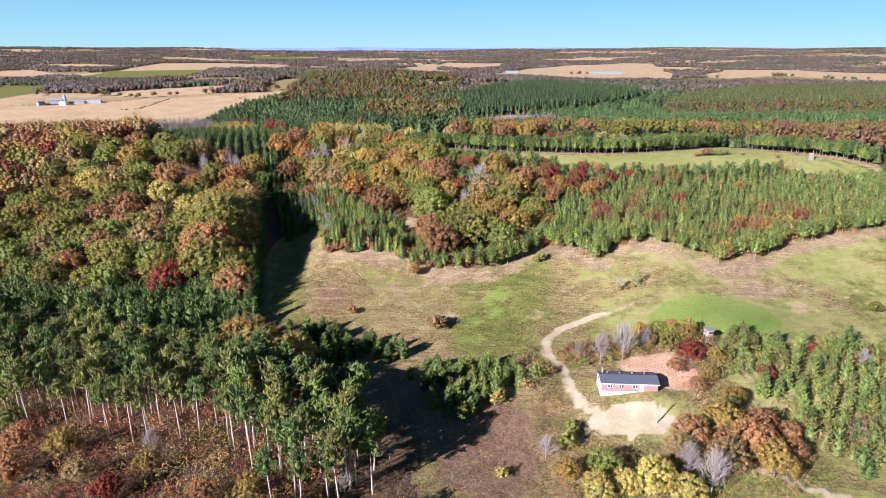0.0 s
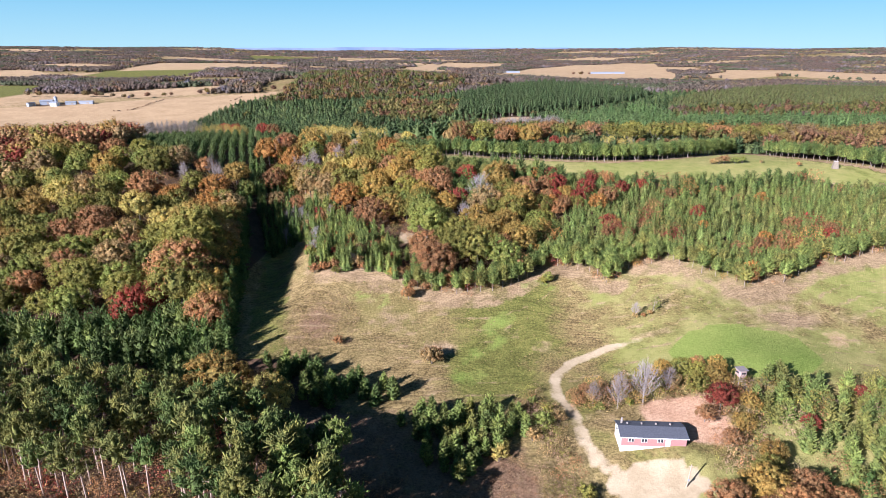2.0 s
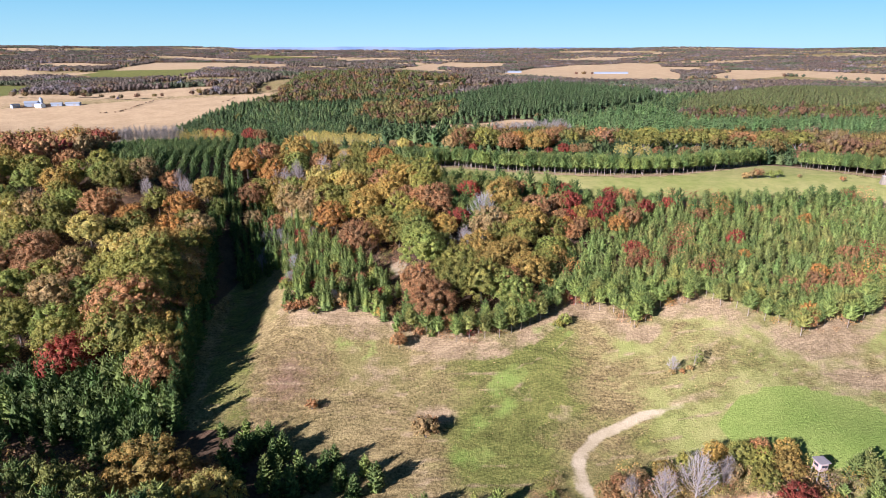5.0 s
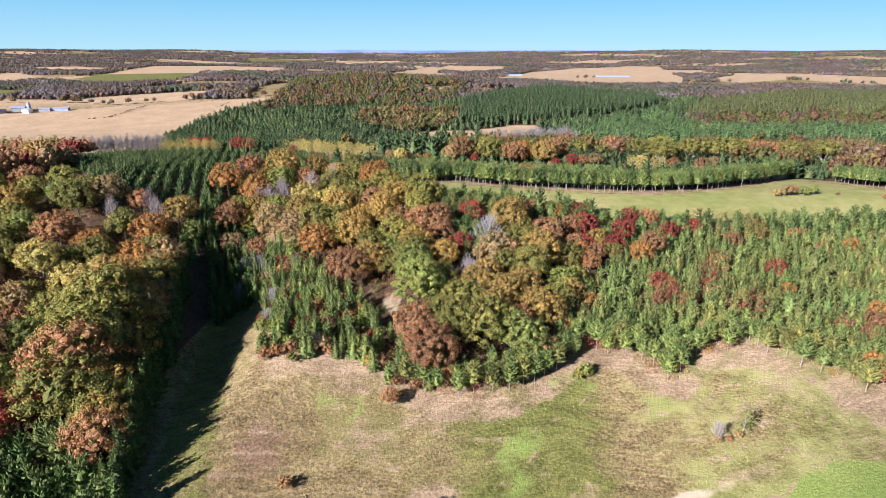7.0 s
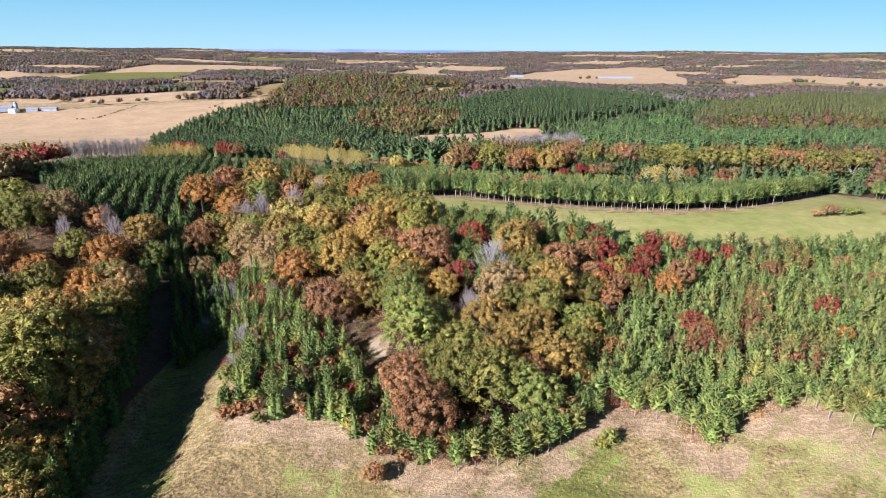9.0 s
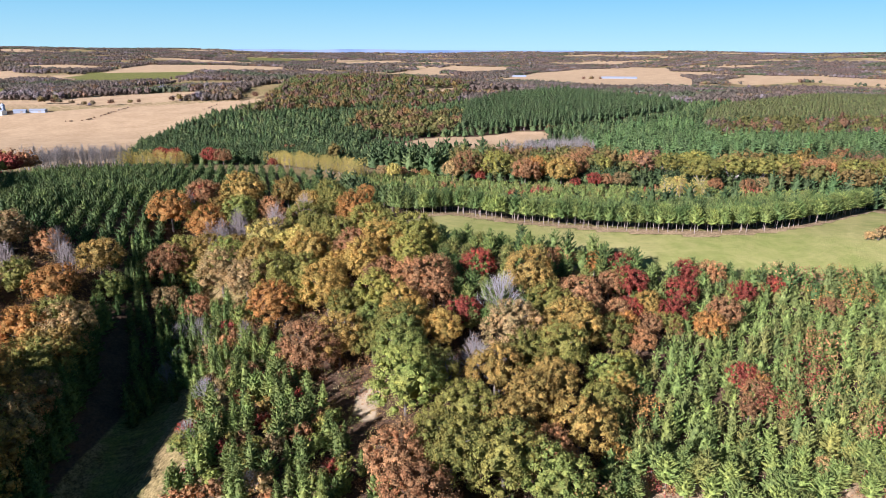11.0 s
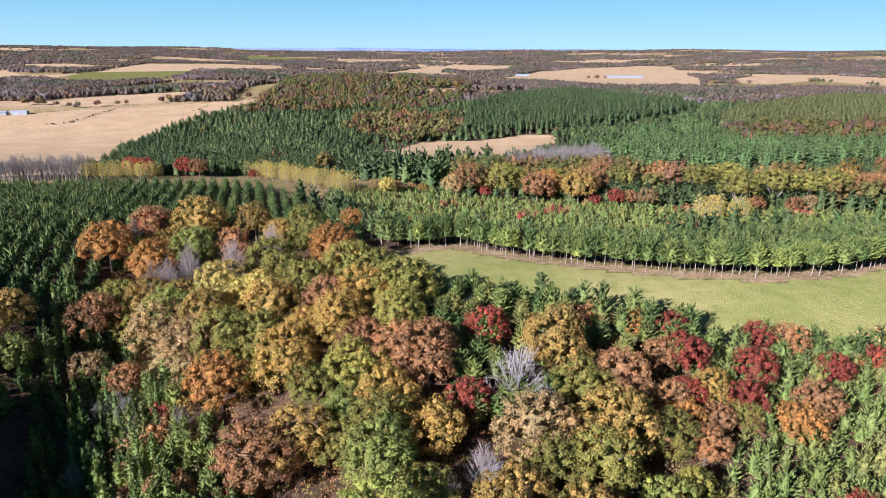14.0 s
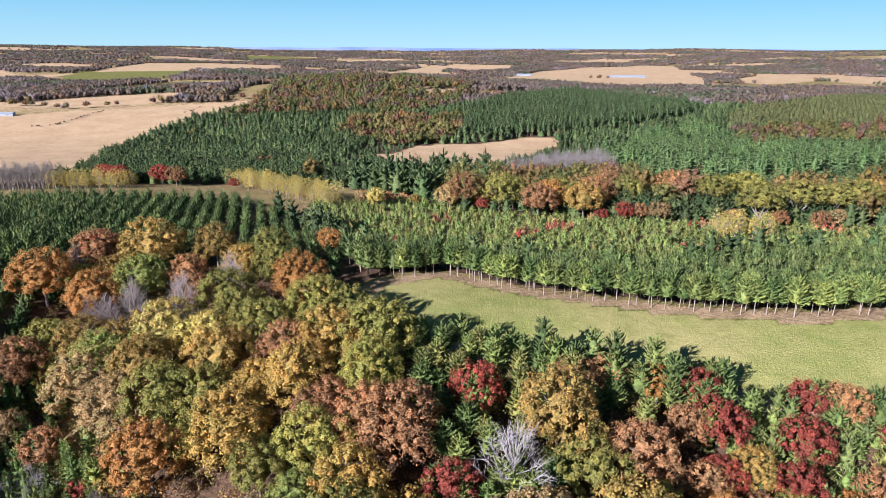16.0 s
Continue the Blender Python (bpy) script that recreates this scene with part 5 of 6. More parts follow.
brush("weed_patch", "brown standing weeds in the mown meadow", [(-46, 172), (-34, 170), (-26, 178), (-24, 192), (-30, 204), (-42, 207), (-47, 190)], 1.1, 175, "wwtw", 0.16, 0.34)


# ---- the grove, thickets and shrubs of the meadow ----
def grove(text, group):
    for w in text.split():
        key, x, y, s, size = w.split(",")
        key = {"o": "oak", "y": "young_pine", "s": "shrub", "p": "spruce", "w": "row_pine"}[key]
        plant(key, float(x), float(y), s, float(size), group=group, rng=rng)


GROVE = ("o,36,151,r,.38 o,40,153,t,.36 o,45,154,g,.4 o,50,155,v,.42 o,56,156,g,.45 o,60,154,v,.5 o,64,155,r,.42 o,68,153,g,.45 o,33,150,t,.34 o,53,150,v,.35 o,64,141,m,.55 o,61,147,v,.5 o,66,149,g,.5 o,56,151,t,.42 o,59,137,r,.36 o,66,134,g,.42 o,62,130,r,.36 o,54,112,r,.72 o,62,116,g,.75 o,66,110,r,.8 o,58,105,t,.7 "
         "o,41,99,y,.7 o,47,96,y,.55 o,71,117,r,.62 o,73,108,r,.55 o,33,104,l,.55 o,25,103,g,.45 o,30,97,y,.55 o,50,108,t,.6 o,60,110,r,.6 o,68,104,g,.7 o,66,122,v,.5 o,69,126,g,.45 o,76,114,r,.5 o,44,103,g,.5 o,36,99,y,.5 o,63,152,v,.45 o,52,152,t,.35 o,70,140,g,.4 o,68,143,r,.35 o,81,135,m,.34 o,98,145,m,.30 o,96,147,r,.28 o,132,171,v,.35")
grove(GROVE, "trees round the house")
grove("o,-78,106,g,.6 o,-90,110,r,.55 o,-70,98,t,.5 o,-58,100,g,.45 o,-84,98,r,.6 o,-44,92,r,.5 o,-98,118,v,.6 o,-36,94,g,.5 o,-52,140,o,.6 o,-43,144,y,.6 o,-40,128,r,.45 o,-62,92,m,.5 o,-104,108,r,.6", "small trees among the tall pines")
SHRUBS = ("s,37,149,t,1.3 s,46,153,r,1.1 s,52,154,g,1.1 s,38,145,l,.8 s,45,146,l,.7 s,34,149,r,1.0 s,40,152,t,1.2 s,58,154,r,1.0 s,-2,170,t,1.7 s,-3,171.5,t,1.5 s,-1,172,r,1.4 s,34,209,v,1.0 s,36,210,l,1.3 s,63,188.5,t,.6 s,61,188,r,.5 s,58.5,188,t,.7 "
          "s,-29,179,r,1.0 s,24,140,l,1.5 s,21,136,t,1.2 s,26,146,v,.9 s,23,151,l,.8 s,28,142,t,1.1 s,14,133,y,1.2 s,12,104,y,.9 s,13,130,y,1.3 s,29,118,v,1.2 s,27,113,v,1.5 s,130,305,t,1.3 s,133,306,r,1.5 s,138,306,l,1.2 s,142,307,l,1.2 s,151,307,t,.6 s,127,305,t,1.0 s,166,302,r,.8")
grove(SHRUBS, "shrubs of the meadow")
for x, y, k in ((64.3, 189.4, 0.56), (65.4, 190.3, 0.48)):
    plant("poplar", x, y, "l", k, "thin olive sapling with open crown in the meadow", "shrubs of the meadow", rng=rng)
THICKET = [(-9, 143), (-2, 149), (12, 149), (20, 146), (20, 138), (12, 132), (6, 124), (0, 124), (-4, 134)]
for x, y in zip(*scatter(3.0, THICKET, 160, 0.4)):
    plant("young_pine", x, y, rng.choice("ppn"), rng.uniform(0.7, 1.05), "bushy young pine in a thicket", "pine thicket in the meadow", rng=rng)
SHADE_PINES = [(-48, 170), (-44, 158), (-30, 150), (-16, 150), (-8, 156), (-18, 162), (-34, 168)]
for x, y in zip(*scatter(3.9, SHADE_PINES, 161, 0.4)):
    plant("young_pine", x, y, rng.choice("sps"), rng.uniform(0.7, 1.15), "bushy dark green pine at the edge of the shade", "pines at the meadow edge", rng=rng)
EAST = [(72, 146), (80, 150), (92, 147), (104, 150), (122, 152), (150, 168), (160, 150), (120, 128), (96, 122), (80, 126), (72, 134)]
gx_, gy_ = scatter(3.7, EAST, 162, 0.4)
near = np.argsort(gx_)
for x, y in zip(gx_[near[:60]], gy_[near[:60]]):
    plant("young_pine", x, y, rng.choice("npp"), rng.uniform(0.8, 1.15), "bushy grey-green young pine", "pines east of the house", rng=rng)
gx_, gy_ = gx_[near[60:]], gy_[near[60:]]
wood("plot_pine_stand", "bushy grey-green young pines east of the house", TEMPL_PINE, gx_, gy_, np.random.default_rng(17).uniform(0.8, 1.15, len(gx_)), tints_of("nsp", len(gx_), 31), 32)
ex, ey = scatter(3.6, [(80, 126), (96, 121), (120, 127), (160, 149), (168, 146), (134, 114), (104, 104), (86, 104), (79, 113), (75, 123)], 178, 0.4)
wood("east_pine_stand", "bushy young pines beside the lower road", TEMPL_PINE, ex, ey, np.random.default_rng(12).uniform(0.7, 1.05, len(ex)), tints_of("npps", len(ex), 179), 180)
brush("east_brush", "red and yellow saplings among the pines", EAST + [(160, 149), (120, 112), (86, 106)], 4.6, 163, "rrvtwgw", 0.8, 1.7, None, FINE_BUSH)
brush("drive_brush", "brown weeds and brush along the drive", [(19, 110), (30, 110), (30, 124), (28.5, 134), (28.5, 150), (26, 158), (18, 152), (21, 140), (22, 130)], 1.9, 169, "wtvwrw", 0.4, 1.0)
brush("yard_brush", "brown brush and weeds below the yard", [(30, 113), (52, 113), (60, 120), (72, 130), (76, 120), (80, 108), (70, 98), (24, 94), (22, 106)], 2.3, 172, "wtvwrgl", 0.5, 1.1)
grove("o,46,256,r,.6 o,50,262,r,.55 o,44,262,o,.6 o,52,269,g,.6 o,47,268,m,.55 o,40,258,r,.6 o,41,248,v,.6 o,38,242,g,.6 o,55,263,v,.5 o,-12,301,v,.95 o,-5,296,v,.8 o,-20,308,g,.95 o,-8,290,g,.8", "maples and oaks beside the pines")
brush("house_brush", "dry brown brush round the house", [(31, 147), (36, 156), (60, 158), (74, 150), (70, 128), (58, 122), (56, 126), (64, 136), (58, 146), (44, 144), (36, 143)], 2.1, 166, "wtrgtvwr", 0.6, 1.5)
for x, y, tall, tone_name in ((42, 145, 9.5, "grey"), (48, 145.5, 12, "pale"), (54.5, 149, 6.5, "grey"), (37, 148, 6.5, "grey"), (50, 104, 9, "pale"), (53, 99, 11, "pale"), (22, 110, 6, "white"), (-22, 118, 7, "pale"), (-19, 97, 6, "pale"),
                              (16, 266, 14.5, "white"), (-70, 313, 12, "grey"), (-66, 312, 12.5, "grey"), (-62, 316, 12.5, "grey"), (-49, 311, 13, "grey"), (-42, 321, 12, "grey"), (-66, 276, 6.5, "white"), (-60, 275, 7, "white"), (-63.5, 278, 6.5, "pale"), (10, 247, 10, "white"), (-64, 268, 6, "white"), (-48, 246, 7, "white"), (-46, 232, 6, "white"), (56, 151, 6, "grey"), (58.5, 188, 5.4, "pale"),
                              (110, 142, 6, "pale"), (-60, 106, 7, "grey"), (-66, 305, 11, "grey"), (-61, 314, 11.5, "grey"), (-48, 306, 11.5, "grey"), (-101, 288, 12, "grey"), (-97, 284, 11, "grey"),
                              (-82, 330, 10, "grey"), (4, 244, 9, "grey"), (14, 243, 9.5, "grey"), (-64, 262, 7, "pale"), (-30, 218, 6, "pale"), (-46, 268, 7, "pale"), (-56, 270, 6, "pale")):
    bare_tree(x, y, tall, tone_name)


def meadow_grass():
    r = np.random.default_rng(200)
    heaps = [join([spread_balls(np.random.default_rng(203 + i), np.array([[0, 0, 0.02]]), np.array([0.36]), 0.35, 0.62, KNOB),
                   sprays(np.random.default_rng(206 + i), r.normal(0, 0.2, (8, 3)) * [1, 1, 0] + [0, 0, 0.2], r.normal(0, 1, (8, 3)) * [1, 1, 0.2], 0.34, 0.10, 0.3)]) for i in range(3)]
    x, y = scatter(0.95, [(-50, 172), (-10, 158), (10, 150), (30, 158), (64, 170), (100, 152), (170, 160), (180, 220), (150, 214), (126, 206), (96, 194), (72, 208), (50, 203), (38, 214), (16, 198), (-20, 210), (-46, 212)], 201, 0.5)
    ok = ~inside(FOOD_PLOT, x, y) & (away(DRIVE, x, y) > 2.2) & (ripple(x, y, 6, 3.0) + 0.6 * ripple(x, y, 2.2, 5.0) > -0.6)
    x, y = x[ok], y[ok]
    green = ripple(x, y, 23, 1.0) + 2.2 * np.exp(-((x - 14 - 0.25 * (y - 165)) / 10) ** 2) + 0.6 * r.normal(0, 1, len(x))
    tint = np.where((green > 0.9)[:, None], np.array([[0.165, 0.185, 0.042]]), np.array([[0.27, 0.20, 0.085]])) * r.uniform(0.7, 1.3, (len(x), 1))
    wood("meadow_grass", "tussocks of dry and green grass over the meadow", heaps, x, y, r.uniform(0.35, 1.0, len(x)), tint, 202)


meadow_grass()
slender = [broom(np.random.default_rng(9 + i), 10, 1.6, 14, 5, 0.15) for i in range(3)]
for i, p in enumerate(GREY):
    gx_, gy_ = scatter(2.9, p, 170, 0.45)
    wood("poplar_thicket", "leafless pale grey poplars in a thicket", slender, gx_, gy_, np.random.default_rng(171 + i).uniform(1.0, 1.4, len(gx_)) * (1.25 if i == 0 else 1.0), np.full((len(gx_), 3), 0.30) * [1, 0.9, 0.84] * np.random.default_rng(173).uniform(0.8, 1.2, (len(gx_), 1)), 175 + i)

FAR_EDGE = ("o,6,438,t,.8 o,13,439,r,1.1 o,20,468,l,1.0 o,27,440,v,1.15 o,33,441,v,1.0 o,41,424,r,1.0 o,47,436,o,1.0 o,52,440,v,1.0 o,58,421,g,1.1 o,66,436,r,1.1 o,75,452,r,1.1 o,82,447,v,1.0 o,86,418,t,.6 "
            "o,73,419,m,.55 o,64,417,m,.4 o,20,436,m,.45 o,79,420,r,.5 o,105,460,r,1.1 o,112,414,r,.45 o,126,408,r,.5 o,141,408,r,.5 o,149,412,t,.5 o,180,425,r,1.0 o,186,428,r,1.0 "
            "o,-166,494,m,.8 o,-158,492,m,.75 o,-136,490,m,.8 o,-128,488,r,.75 o,-97,480,m,.4 o,-24,440,y,.6 o,-30,444,t,.5 o,-20,448,r,.4 o,-8,444,g,.4 "
            "w,117,444,v,1.0 w,133,452,v,1.05 w,121,412,v,1.05 w,139,420,v,1.1 w,152,421,v,1.0 w,163,425,v,1.1 w,196,420,v,1.0 w,210,414,v,1.05 w,176,436,g,1.0")
for w in FAR_EDGE.split():
    key, x, y, s, k = w.split(",")
    plant({"o": "oak_far", "w": "wide_oak"}[key], float(x), float(y), s, float(k) * 1.12, group="oaks beyond the hay field", rng=rng)

# ---- paints and boards ----
SIDING = plain("siding_pink", (0.38, 0.185, 0.17), 0.6, 0.06, 1.5)
WHITE = plain("white_paint", (0.78, 0.78, 0.76), 0.55, 0.05, 2)
ROOFING = plain("shingle_slate", (0.075, 0.082, 0.098), 0.85, 0.2, 3, bump_by=0.3)
DARK_GLASS = plain("window_glass", (0.03, 0.035, 0.045), 0.08, 0.1, 1)
METAL_ROOF = plain("metal_roof", (0.26, 0.29, 0.33), 0.6, 0.06, 0.2)
GREY_WOOD = plain("weathered_board", (0.30, 0.27, 0.24), 0.9, 0.25, 2)
POLE_WOOD = plain("pole_wood", (0.36, 0.29, 0.21), 0.9, 0.25, 2)
BARN_GREY = plain("barn_steel", (0.27, 0.31, 0.36), 0.6, 0.08, 0.3)


def prism(length, width, low, rise, over=0.35, thick=0.14):
    """Two roof slopes over a ridge along x."""
    bm = bmesh.new()
    hw, hl = width / 2 + over, length / 2 + over
    drop = rise * over / (width / 2)
    for sgn in (-1, 1):
        a = [(-hl, sgn * hw, low - drop), (hl, sgn * hw, low - drop), (hl, 0, low + rise), (-hl, 0, low + rise)]
        v = [bm.verts.new(p) for p in a] + [bm.verts.new((p[0], p[1], p[2] + thick)) for p in a]
        for f in ((0, 1, 2, 3), (4, 5, 6, 7), (0, 1, 5, 4), (1, 2, 6, 5), (2, 3, 7, 6), (3, 0, 4, 7)):
            bm.faces.new([v[i] for i in f])
    bmesh.ops.recalc_face_normals(bm, faces=bm.faces)
    return bm


def gable_walls(length, width, foot, low, rise):
    """A closed body with gable ends on the short sides."""
    bm = bmesh.new()
    ring = [(-width / 2, foot), (width / 2, foot), (width / 2, low), (0, low + rise), (-width / 2, low)]
    ends = [[bm.verts.new((sx_ * length / 2, y, z)) for y, z in ring] for sx_ in (-1, 1)]
    for i in range(5):
        k = (i + 1) % 5
        bm.faces.new((ends[0][i], ends[0][k], ends[1][k], ends[1][i]))
    bm.faces.new(ends[0])
    bm.faces.new(ends[1][::-1])
    bmesh.ops.recalc_face_normals(bm, faces=bm.faces)
    return bm


def house():
    L, W, floor_z, eave, rise = 13.4, 5.4, 0.75, 2.95, 0.75
    h = new("house")
    h.matrix_world = pose(45.2, 131.6, -0.25, 0, 0, -3.0)
    part("wall", gable_walls(L, W, floor_z, eave, rise), SIDING, h, "dusty pink horizontal siding")
    part("foundation", box(L + 0.1, W + 0.1, 2.4, 0, 0, floor_z - 2.38), WHITE, h, "white block foundation")
    part("end_wall", gable_walls(0.06, W + 0.02, floor_z + 0.02, eave, rise * 0.97), WHITE, h, "white siding of the gable end").location = (-L / 2 - 0.04, 0, 0)
    roof = part("roof", prism(L, W, eave, rise), ROOFING, h, "dark slate grey shingle roof")
    for x in (-4.8, -1.8, 1.2, 4.2):
        part("vent", box(0.3, 0.3, 0.35, x, 1.0, eave + rise * 0.72 + 0.1, 0.03), GREY_WOOD, roof)
    part("chimney", box(0.35, 0.35, 1.5, -5.9, 1.5, eave + rise * 0.4, 0.03), GREY_WOOD, roof, "grey metal flue")
    part("fascia", box(L + 0.7, 0.05, 0.18, 0, -W / 2 - 0.37, eave - 0.12), WHITE, h)
    for k in range(8):
        part("siding_board", box(L, 0.03, 0.24, 0, -W / 2 - 0.012, floor_z + 0.04 + k * 0.27, 0.008), SIDING, h)
    for x in (-4.7, -2.0, 1.3):
        w = part("window", box(1.2, 0.10, 1.0, x, -W / 2 - 0.05, floor_z + 0.95, 0.02), WHITE, h, "white framed double window")
        for d in (-0.29, 0.29):
            part("pane", box(0.44, 0.03, 0.80, x + d, -W / 2 - 0.105, floor_z + 1.05), DARK_GLASS, w)
    door = part("door", box(1.0, 0.10, 2.0, 2.9, -W / 2 - 0.05, floor_z + 0.03, 0.02), WHITE, h, "plain white door")
    part("door_handle", box(0.06, 0.06, 0.14, 3.26, -W / 2 - 0.12, floor_z + 1.0, 0.01), GREY_WOOD, door)
    w2 = part("window", box(0.08, 1.1, 1.0, -L / 2 - 0.09, 1.0, floor_z + 1.05, 0.02), WHITE, h)
    part("pane", box(0.03, 0.9, 0.8, -L / 2 - 0.135, 1.0, floor_z + 1.15), DARK_GLASS, w2)
    for k in range(3):
        part("step", box(1.3, 0.32, 0.19, 2.9, -W / 2 - 0.35 - 0.3 * k, floor_z - 0.2 - 0.19 * k, 0.02), GREY_WOOD, h)
    return tagged(h, "long single-storey house with pink siding and grey roof", "house")


house()


def blind(x, y, turn, walls, roof_mat, label, legs=2.4):
    b = new("hunting_blind")
    b.matrix_world = pose(x, y, float(height(x, y)), 0, 0, turn)
    for sx_ in (-0.85, 0.85):
        for sy_ in (-0.85, 0.85):
            part("leg", box(0.14, 0.14, legs + 0.4, sx_, sy_, -0.4), GREY_WOOD, b)
    part("cabin", box(2.0, 2.0, 1.9, 0, 0, legs, 0.3), walls, b)
    part("roof", box(2.3, 2.3, 0.14, 0, 0, legs + 1.9, 0.03), roof_mat, b)
    part("window", box(1.1, 0.04, 0.45, 0, -1.01, legs + 1.05), DARK_GLASS, b)
    part("window", box(0.04, 1.1, 0.45, -1.01, 0, legs + 1.05), DARK_GLASS, b)
    stair = part("stair", box(0.08, 2.6, 0.14, -0.55, -2.1, 0.0), GREY_WOOD, b, "weathered wooden stair")
    part("rail", box(0.08, 2.6, 0.14, 0.55, -2.1, 0.0), GREY_WOOD, stair)
    for k in range(8):
        part("tread", box(1.15, 0.24, 0.05, 0, -1.1 - 0.28 * k, legs - 0.28 - 0.29 * k, 0.01), GREY_WOOD, stair)
    return tagged(b, label, "hunting blind")


blind(71.5, 148.5, 8, plain("brown_shell", (0.34, 0.25, 0.22), 0.7, 0.15, 2), plain("mauve_roof", (0.22, 0.19, 0.185), 0.7, 0.1, 2), "grey raised hunting blind with a stair by the plot")


def tower_blind(x, y, turn):
    b = new("hunting_blind")
    b.matrix_world = pose(x, y, float(height(x, y)) - 0.1, 0, 0, turn) @ Matrix.Scale(0.72, 4)
    bm = bmesh.new()
    bmesh.ops.create_cone(bm, cap_ends=True, segments=4, radius1=2.5, radius2=1.5, depth=4.6, matrix=Matrix.Translation((0, 0, 2.3)))
    bmesh.ops.bevel(bm, geom=bm.edges[:], offset=0.06, segments=1, affect="EDGES")
    part("skirt", bm, TAN_BOARD, b)
    bm = bmesh.new()
    bmesh.ops.create_cone(bm, cap_ends=True, segments=4, radius1=1.85, radius2=1.5, depth=0.35, matrix=Matrix.Translation((0, 0, 4.8)))
    part("roof", bm, GREY_WOOD, b)
    w = part("window", box(0.9, 0.06, 0.4, 0, -1.27, 3.7), DARK_GLASS, b)
    w.rotation_euler = (radians(-4), 0, radians(45))
    return tagged(b, "tan boarded tower blind with sloping sides by the field", "hunting blind")


TAN_BOARD = plain("tan_board", (0.21, 0.175, 0.13), 0.85, 0.15, 1.5)
tower_blind(181, 299, 30)


def utility_pole(x, y):
    p = new("utility_pole")
    p.matrix_world = pose(x, y, float(height(x, y)), 0, 4, 0)
    V, F = tube([(0, 0, -0.4), (0, 0, 5.2)], [0.14, 0.10], 8)
    o = new("pole", mesh_of("pole", V, F, POLE_WOOD, True))
    o.parent = p
    part("meter_box", box(0.3, 0.22, 0.45, 0, -0.2, 1.5, 0.03), BARN_GREY, p, "grey meter box")
    part("crossarm", box(0.9, 0.1, 0.1, 0, 0, 4.8, 0.01), POLE_WOOD, p)
    return tagged(p, "short wooden utility pole by the yard", "pole")


utility_pole(49, 120)


# ---- farms and sheds across the valley ----
def barn(x, y, length, width, wall_h, turn, walls, roof_mat, label, name="barn"):
    b = new(name)
    b.matrix_world = pose(x, y, float(height(x, y)) + 0.3, 0, 0, turn)
    part("wall", gable_walls(length, width, -1.5, wall_h, width * 0.18), walls, b)
    part("roof", prism(length, width, wall_h, width * 0.18, 0.5, 0.25), roof_mat, b)
    part("door", box(min(4.0, length * 0.2), 0.2, wall_h * 0.75, length * 0.15, -width / 2 - 0.08, 0), GREY_WOOD, b)
    return tagged(b, label, "farm building")


barn(-545, 880, 15, 9, 4.5, 20, BARN_GREY, METAL_ROOF, "grey steel barn at the edge of the corn field")
barn(-528, 870, 10, 7, 4, -12, WHITE, METAL_ROOF, "white farmhouse among trees by the corn field", "farmhouse")
barn(-514, 884, 13, 6, 2.8, 15, BARN_GREY, METAL_ROOF, "low grey shed beside the corn field", "shed")
barn(-496, 890, 18, 6, 2.8, 8, BARN_GREY, METAL_ROOF, "long low grey shed at the field edge", "shed")
barn(-558, 866, 9, 6, 3.5, 60, BARN_GREY, ROOFING, "small grey shed behind the barn", "shed")


def silo(x, y, tall, radius):
    b = new("silo")
    b.matrix_world = pose(x, y, float(height(x, y)) - 0.3)
    bm = bmesh.new()
    bmesh.ops.create_cone(bm, cap_ends=True, segments=20, radius1=radius, radius2=radius, depth=tall, matrix=Matrix.Translation((0, 0, tall / 2)))
    part("shell", bm, BARN_GREY, b)
    bm = bmesh.new()
    bmesh.ops.create_cone(bm, cap_ends=True, segments=20, radius1=radius * 1.04, radius2=radius * 0.25, depth=radius * 0.8, matrix=Matrix.Translation((0, 0, tall + radius * 0.4)))
    part("roof", bm, METAL_ROOF, b)
    return tagged(b, "grey steel silo beside the barn", "silo")


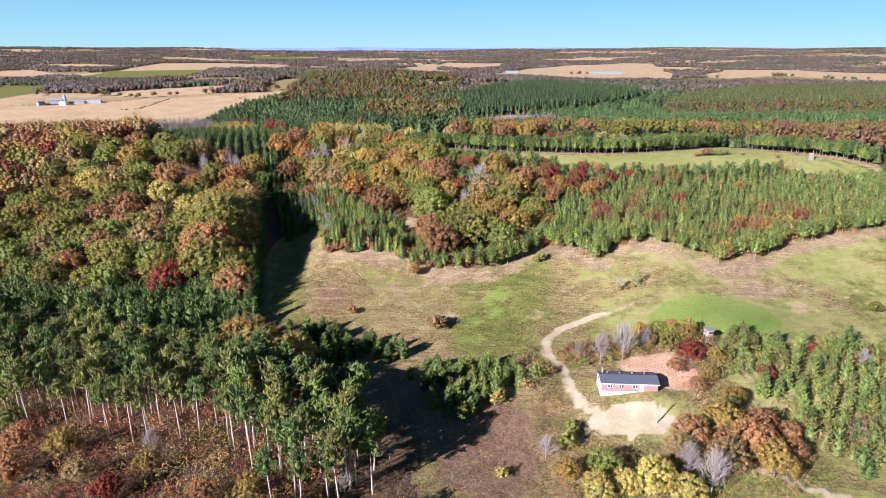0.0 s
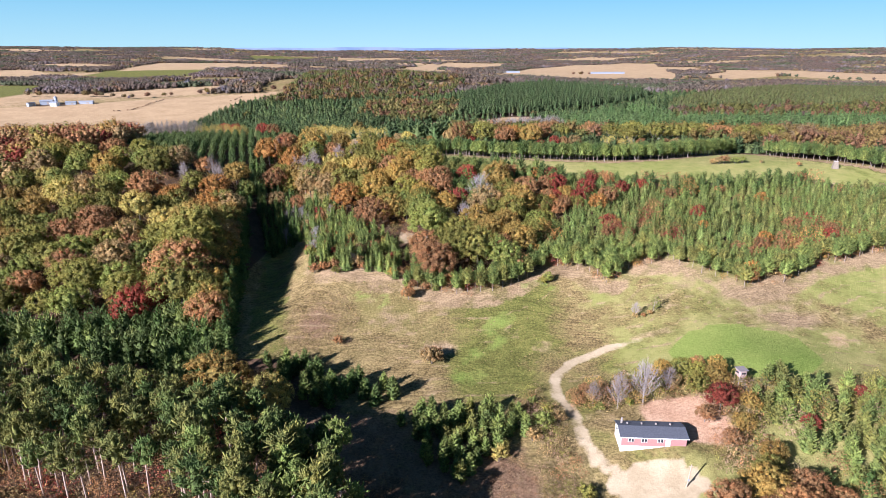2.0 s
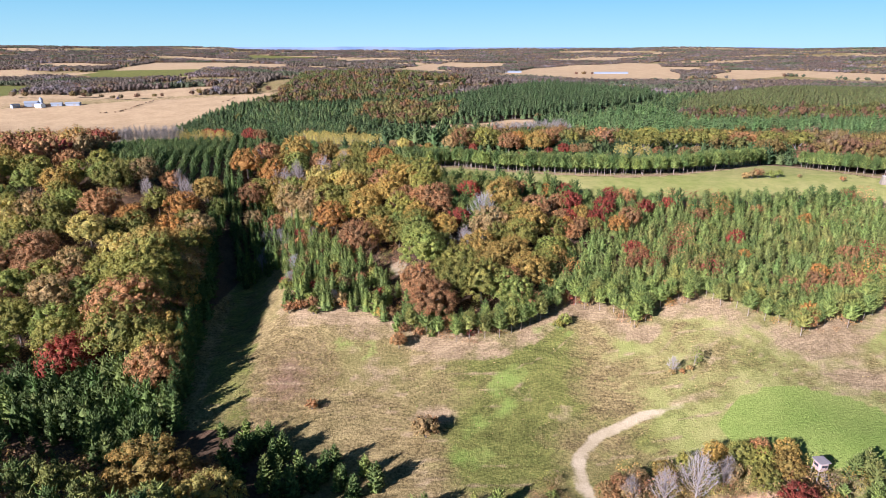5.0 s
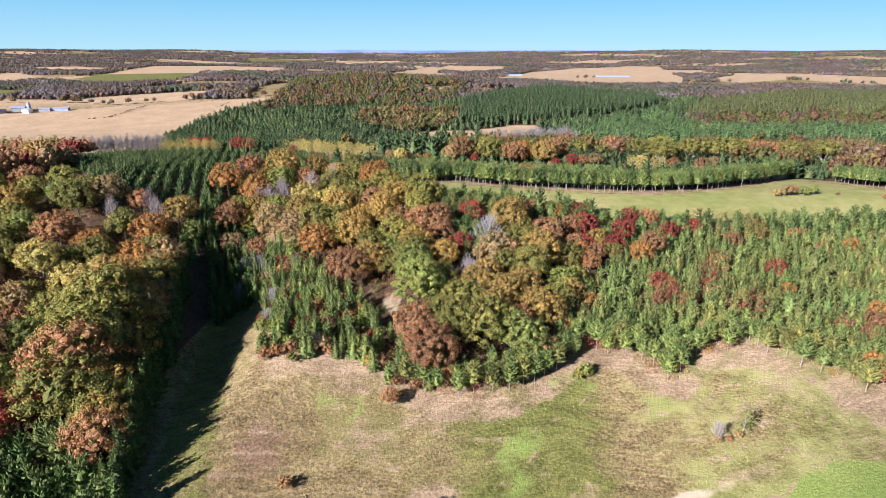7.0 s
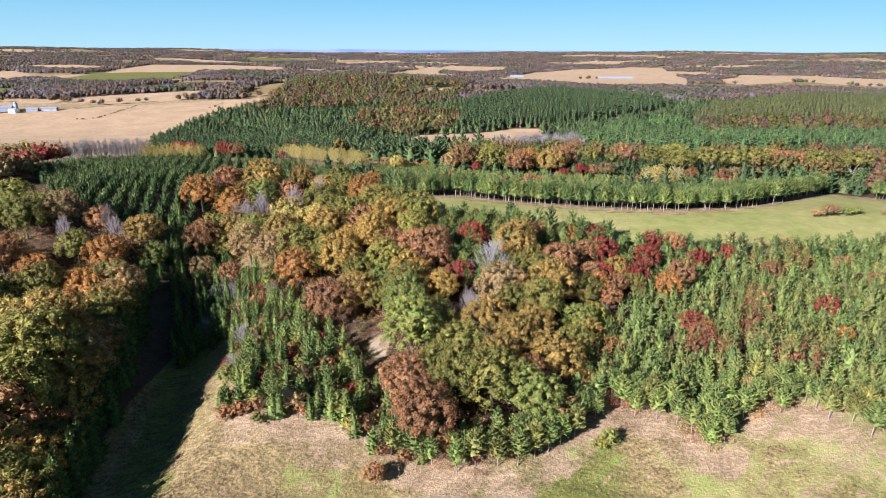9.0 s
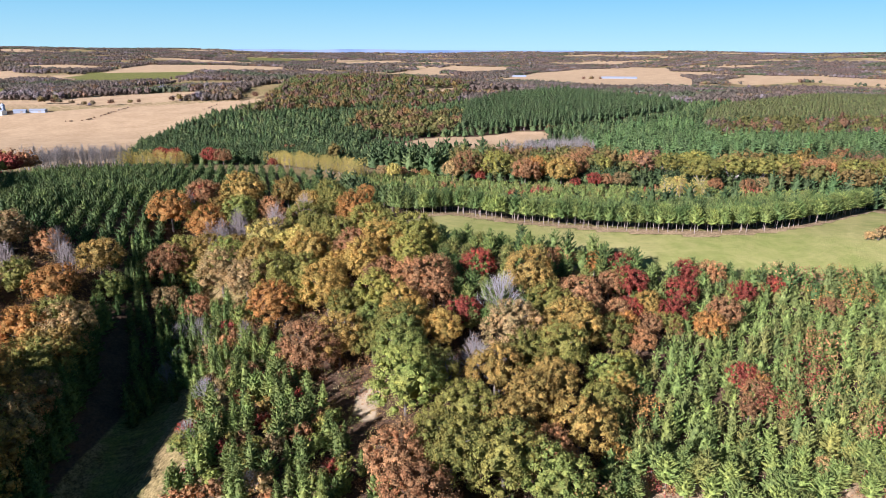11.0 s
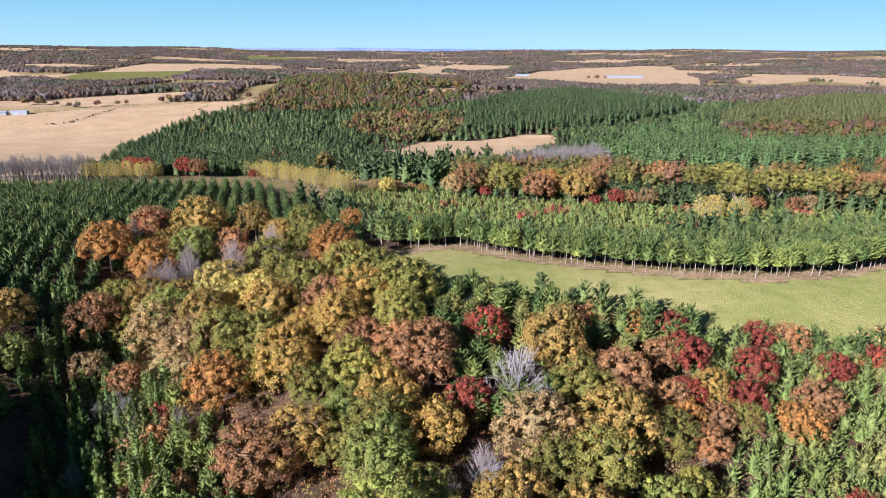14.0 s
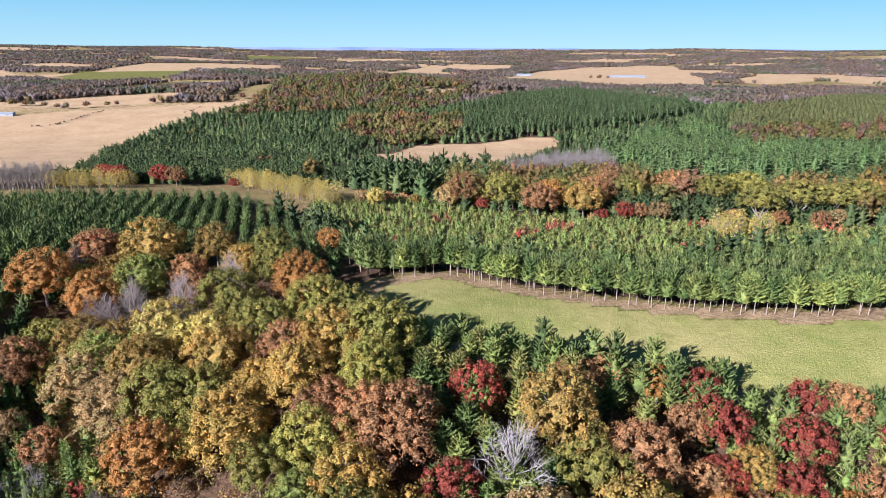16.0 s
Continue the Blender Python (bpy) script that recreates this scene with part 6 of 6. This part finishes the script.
silo(-537, 888, 9, 2.2)
silo(-534, 884, 7, 1.8)
barn(-575, 1262, 38, 12, 5, 6, BARN_GREY, METAL_ROOF, "long grey shed on a distant farm", "shed")
barn(-612, 1250, 18, 10, 6, 0, WHITE, METAL_ROOF, "white farmhouse on a distant farm", "farmhouse")
barn(190, 2150, 130, 14, 3, 3, BARN_GREY, METAL_ROOF, "very long white poultry shed across the valley", "shed")
barn(540, 2110, 110, 14, 3, 3, BARN_GREY, METAL_ROOF, "very long white poultry shed in tan fields", "shed")
barn(300, 1130, 22, 12, 5, 10, WHITE, METAL_ROOF, "white shed beyond the pine wood", "shed")
barn(345, 1150, 16, 9, 4, -20, WHITE, ROOFING, "small white house beyond the pine wood", "farmhouse")


def hedgerow(line, step, seed, letters, lo, hi):
    r = np.random.default_rng(seed)
    xs, ys = [], []
    for (ax, ay), (bx_, by_) in zip(line, line[1:]):
        n = int(math.hypot(bx_ - ax, by_ - ay) / step)
        t = np.linspace(0, 1, n) + r.normal(0, 0.4 / max(n, 1), n)
        keep = r.uniform(0, 1, n) < 0.75
        xs += list(ax + (bx_ - ax) * t[keep])
        ys += list(ay + (by_ - ay) * t[keep] + r.normal(0, 2, int(keep.sum())))
    xs, ys = np.array(xs), np.array(ys)
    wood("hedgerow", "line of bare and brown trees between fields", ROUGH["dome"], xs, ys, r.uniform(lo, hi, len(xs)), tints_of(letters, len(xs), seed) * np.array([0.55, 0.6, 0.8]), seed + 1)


hedgerow([(-620, 958), (-523, 965), (-460, 945), (-360, 1005), (-262, 1022)], 9, 181, "brtg", 0.55, 1.0)
hedgerow([(-600, 1170), (-470, 1145), (-365, 1160)], 10, 184, "brtg", 0.6, 1.1)
hedgerow([(-760, 1290), (-640, 1290), (-590, 1380)], 9, 187, "brvt", 0.7, 1.2)
hedgerow([(-429, 830), (-409, 842), (-407, 880), (-406, 932)], 3, 192, "wr", 0.14, 0.24)
hedgerow([(-309, 916), (-303, 932), (-304, 966)], 3, 194, "wr", 0.14, 0.24)
hedgerow([(400, 1960), (470, 1990)], 12, 190, "rg", 0.9, 1.3)
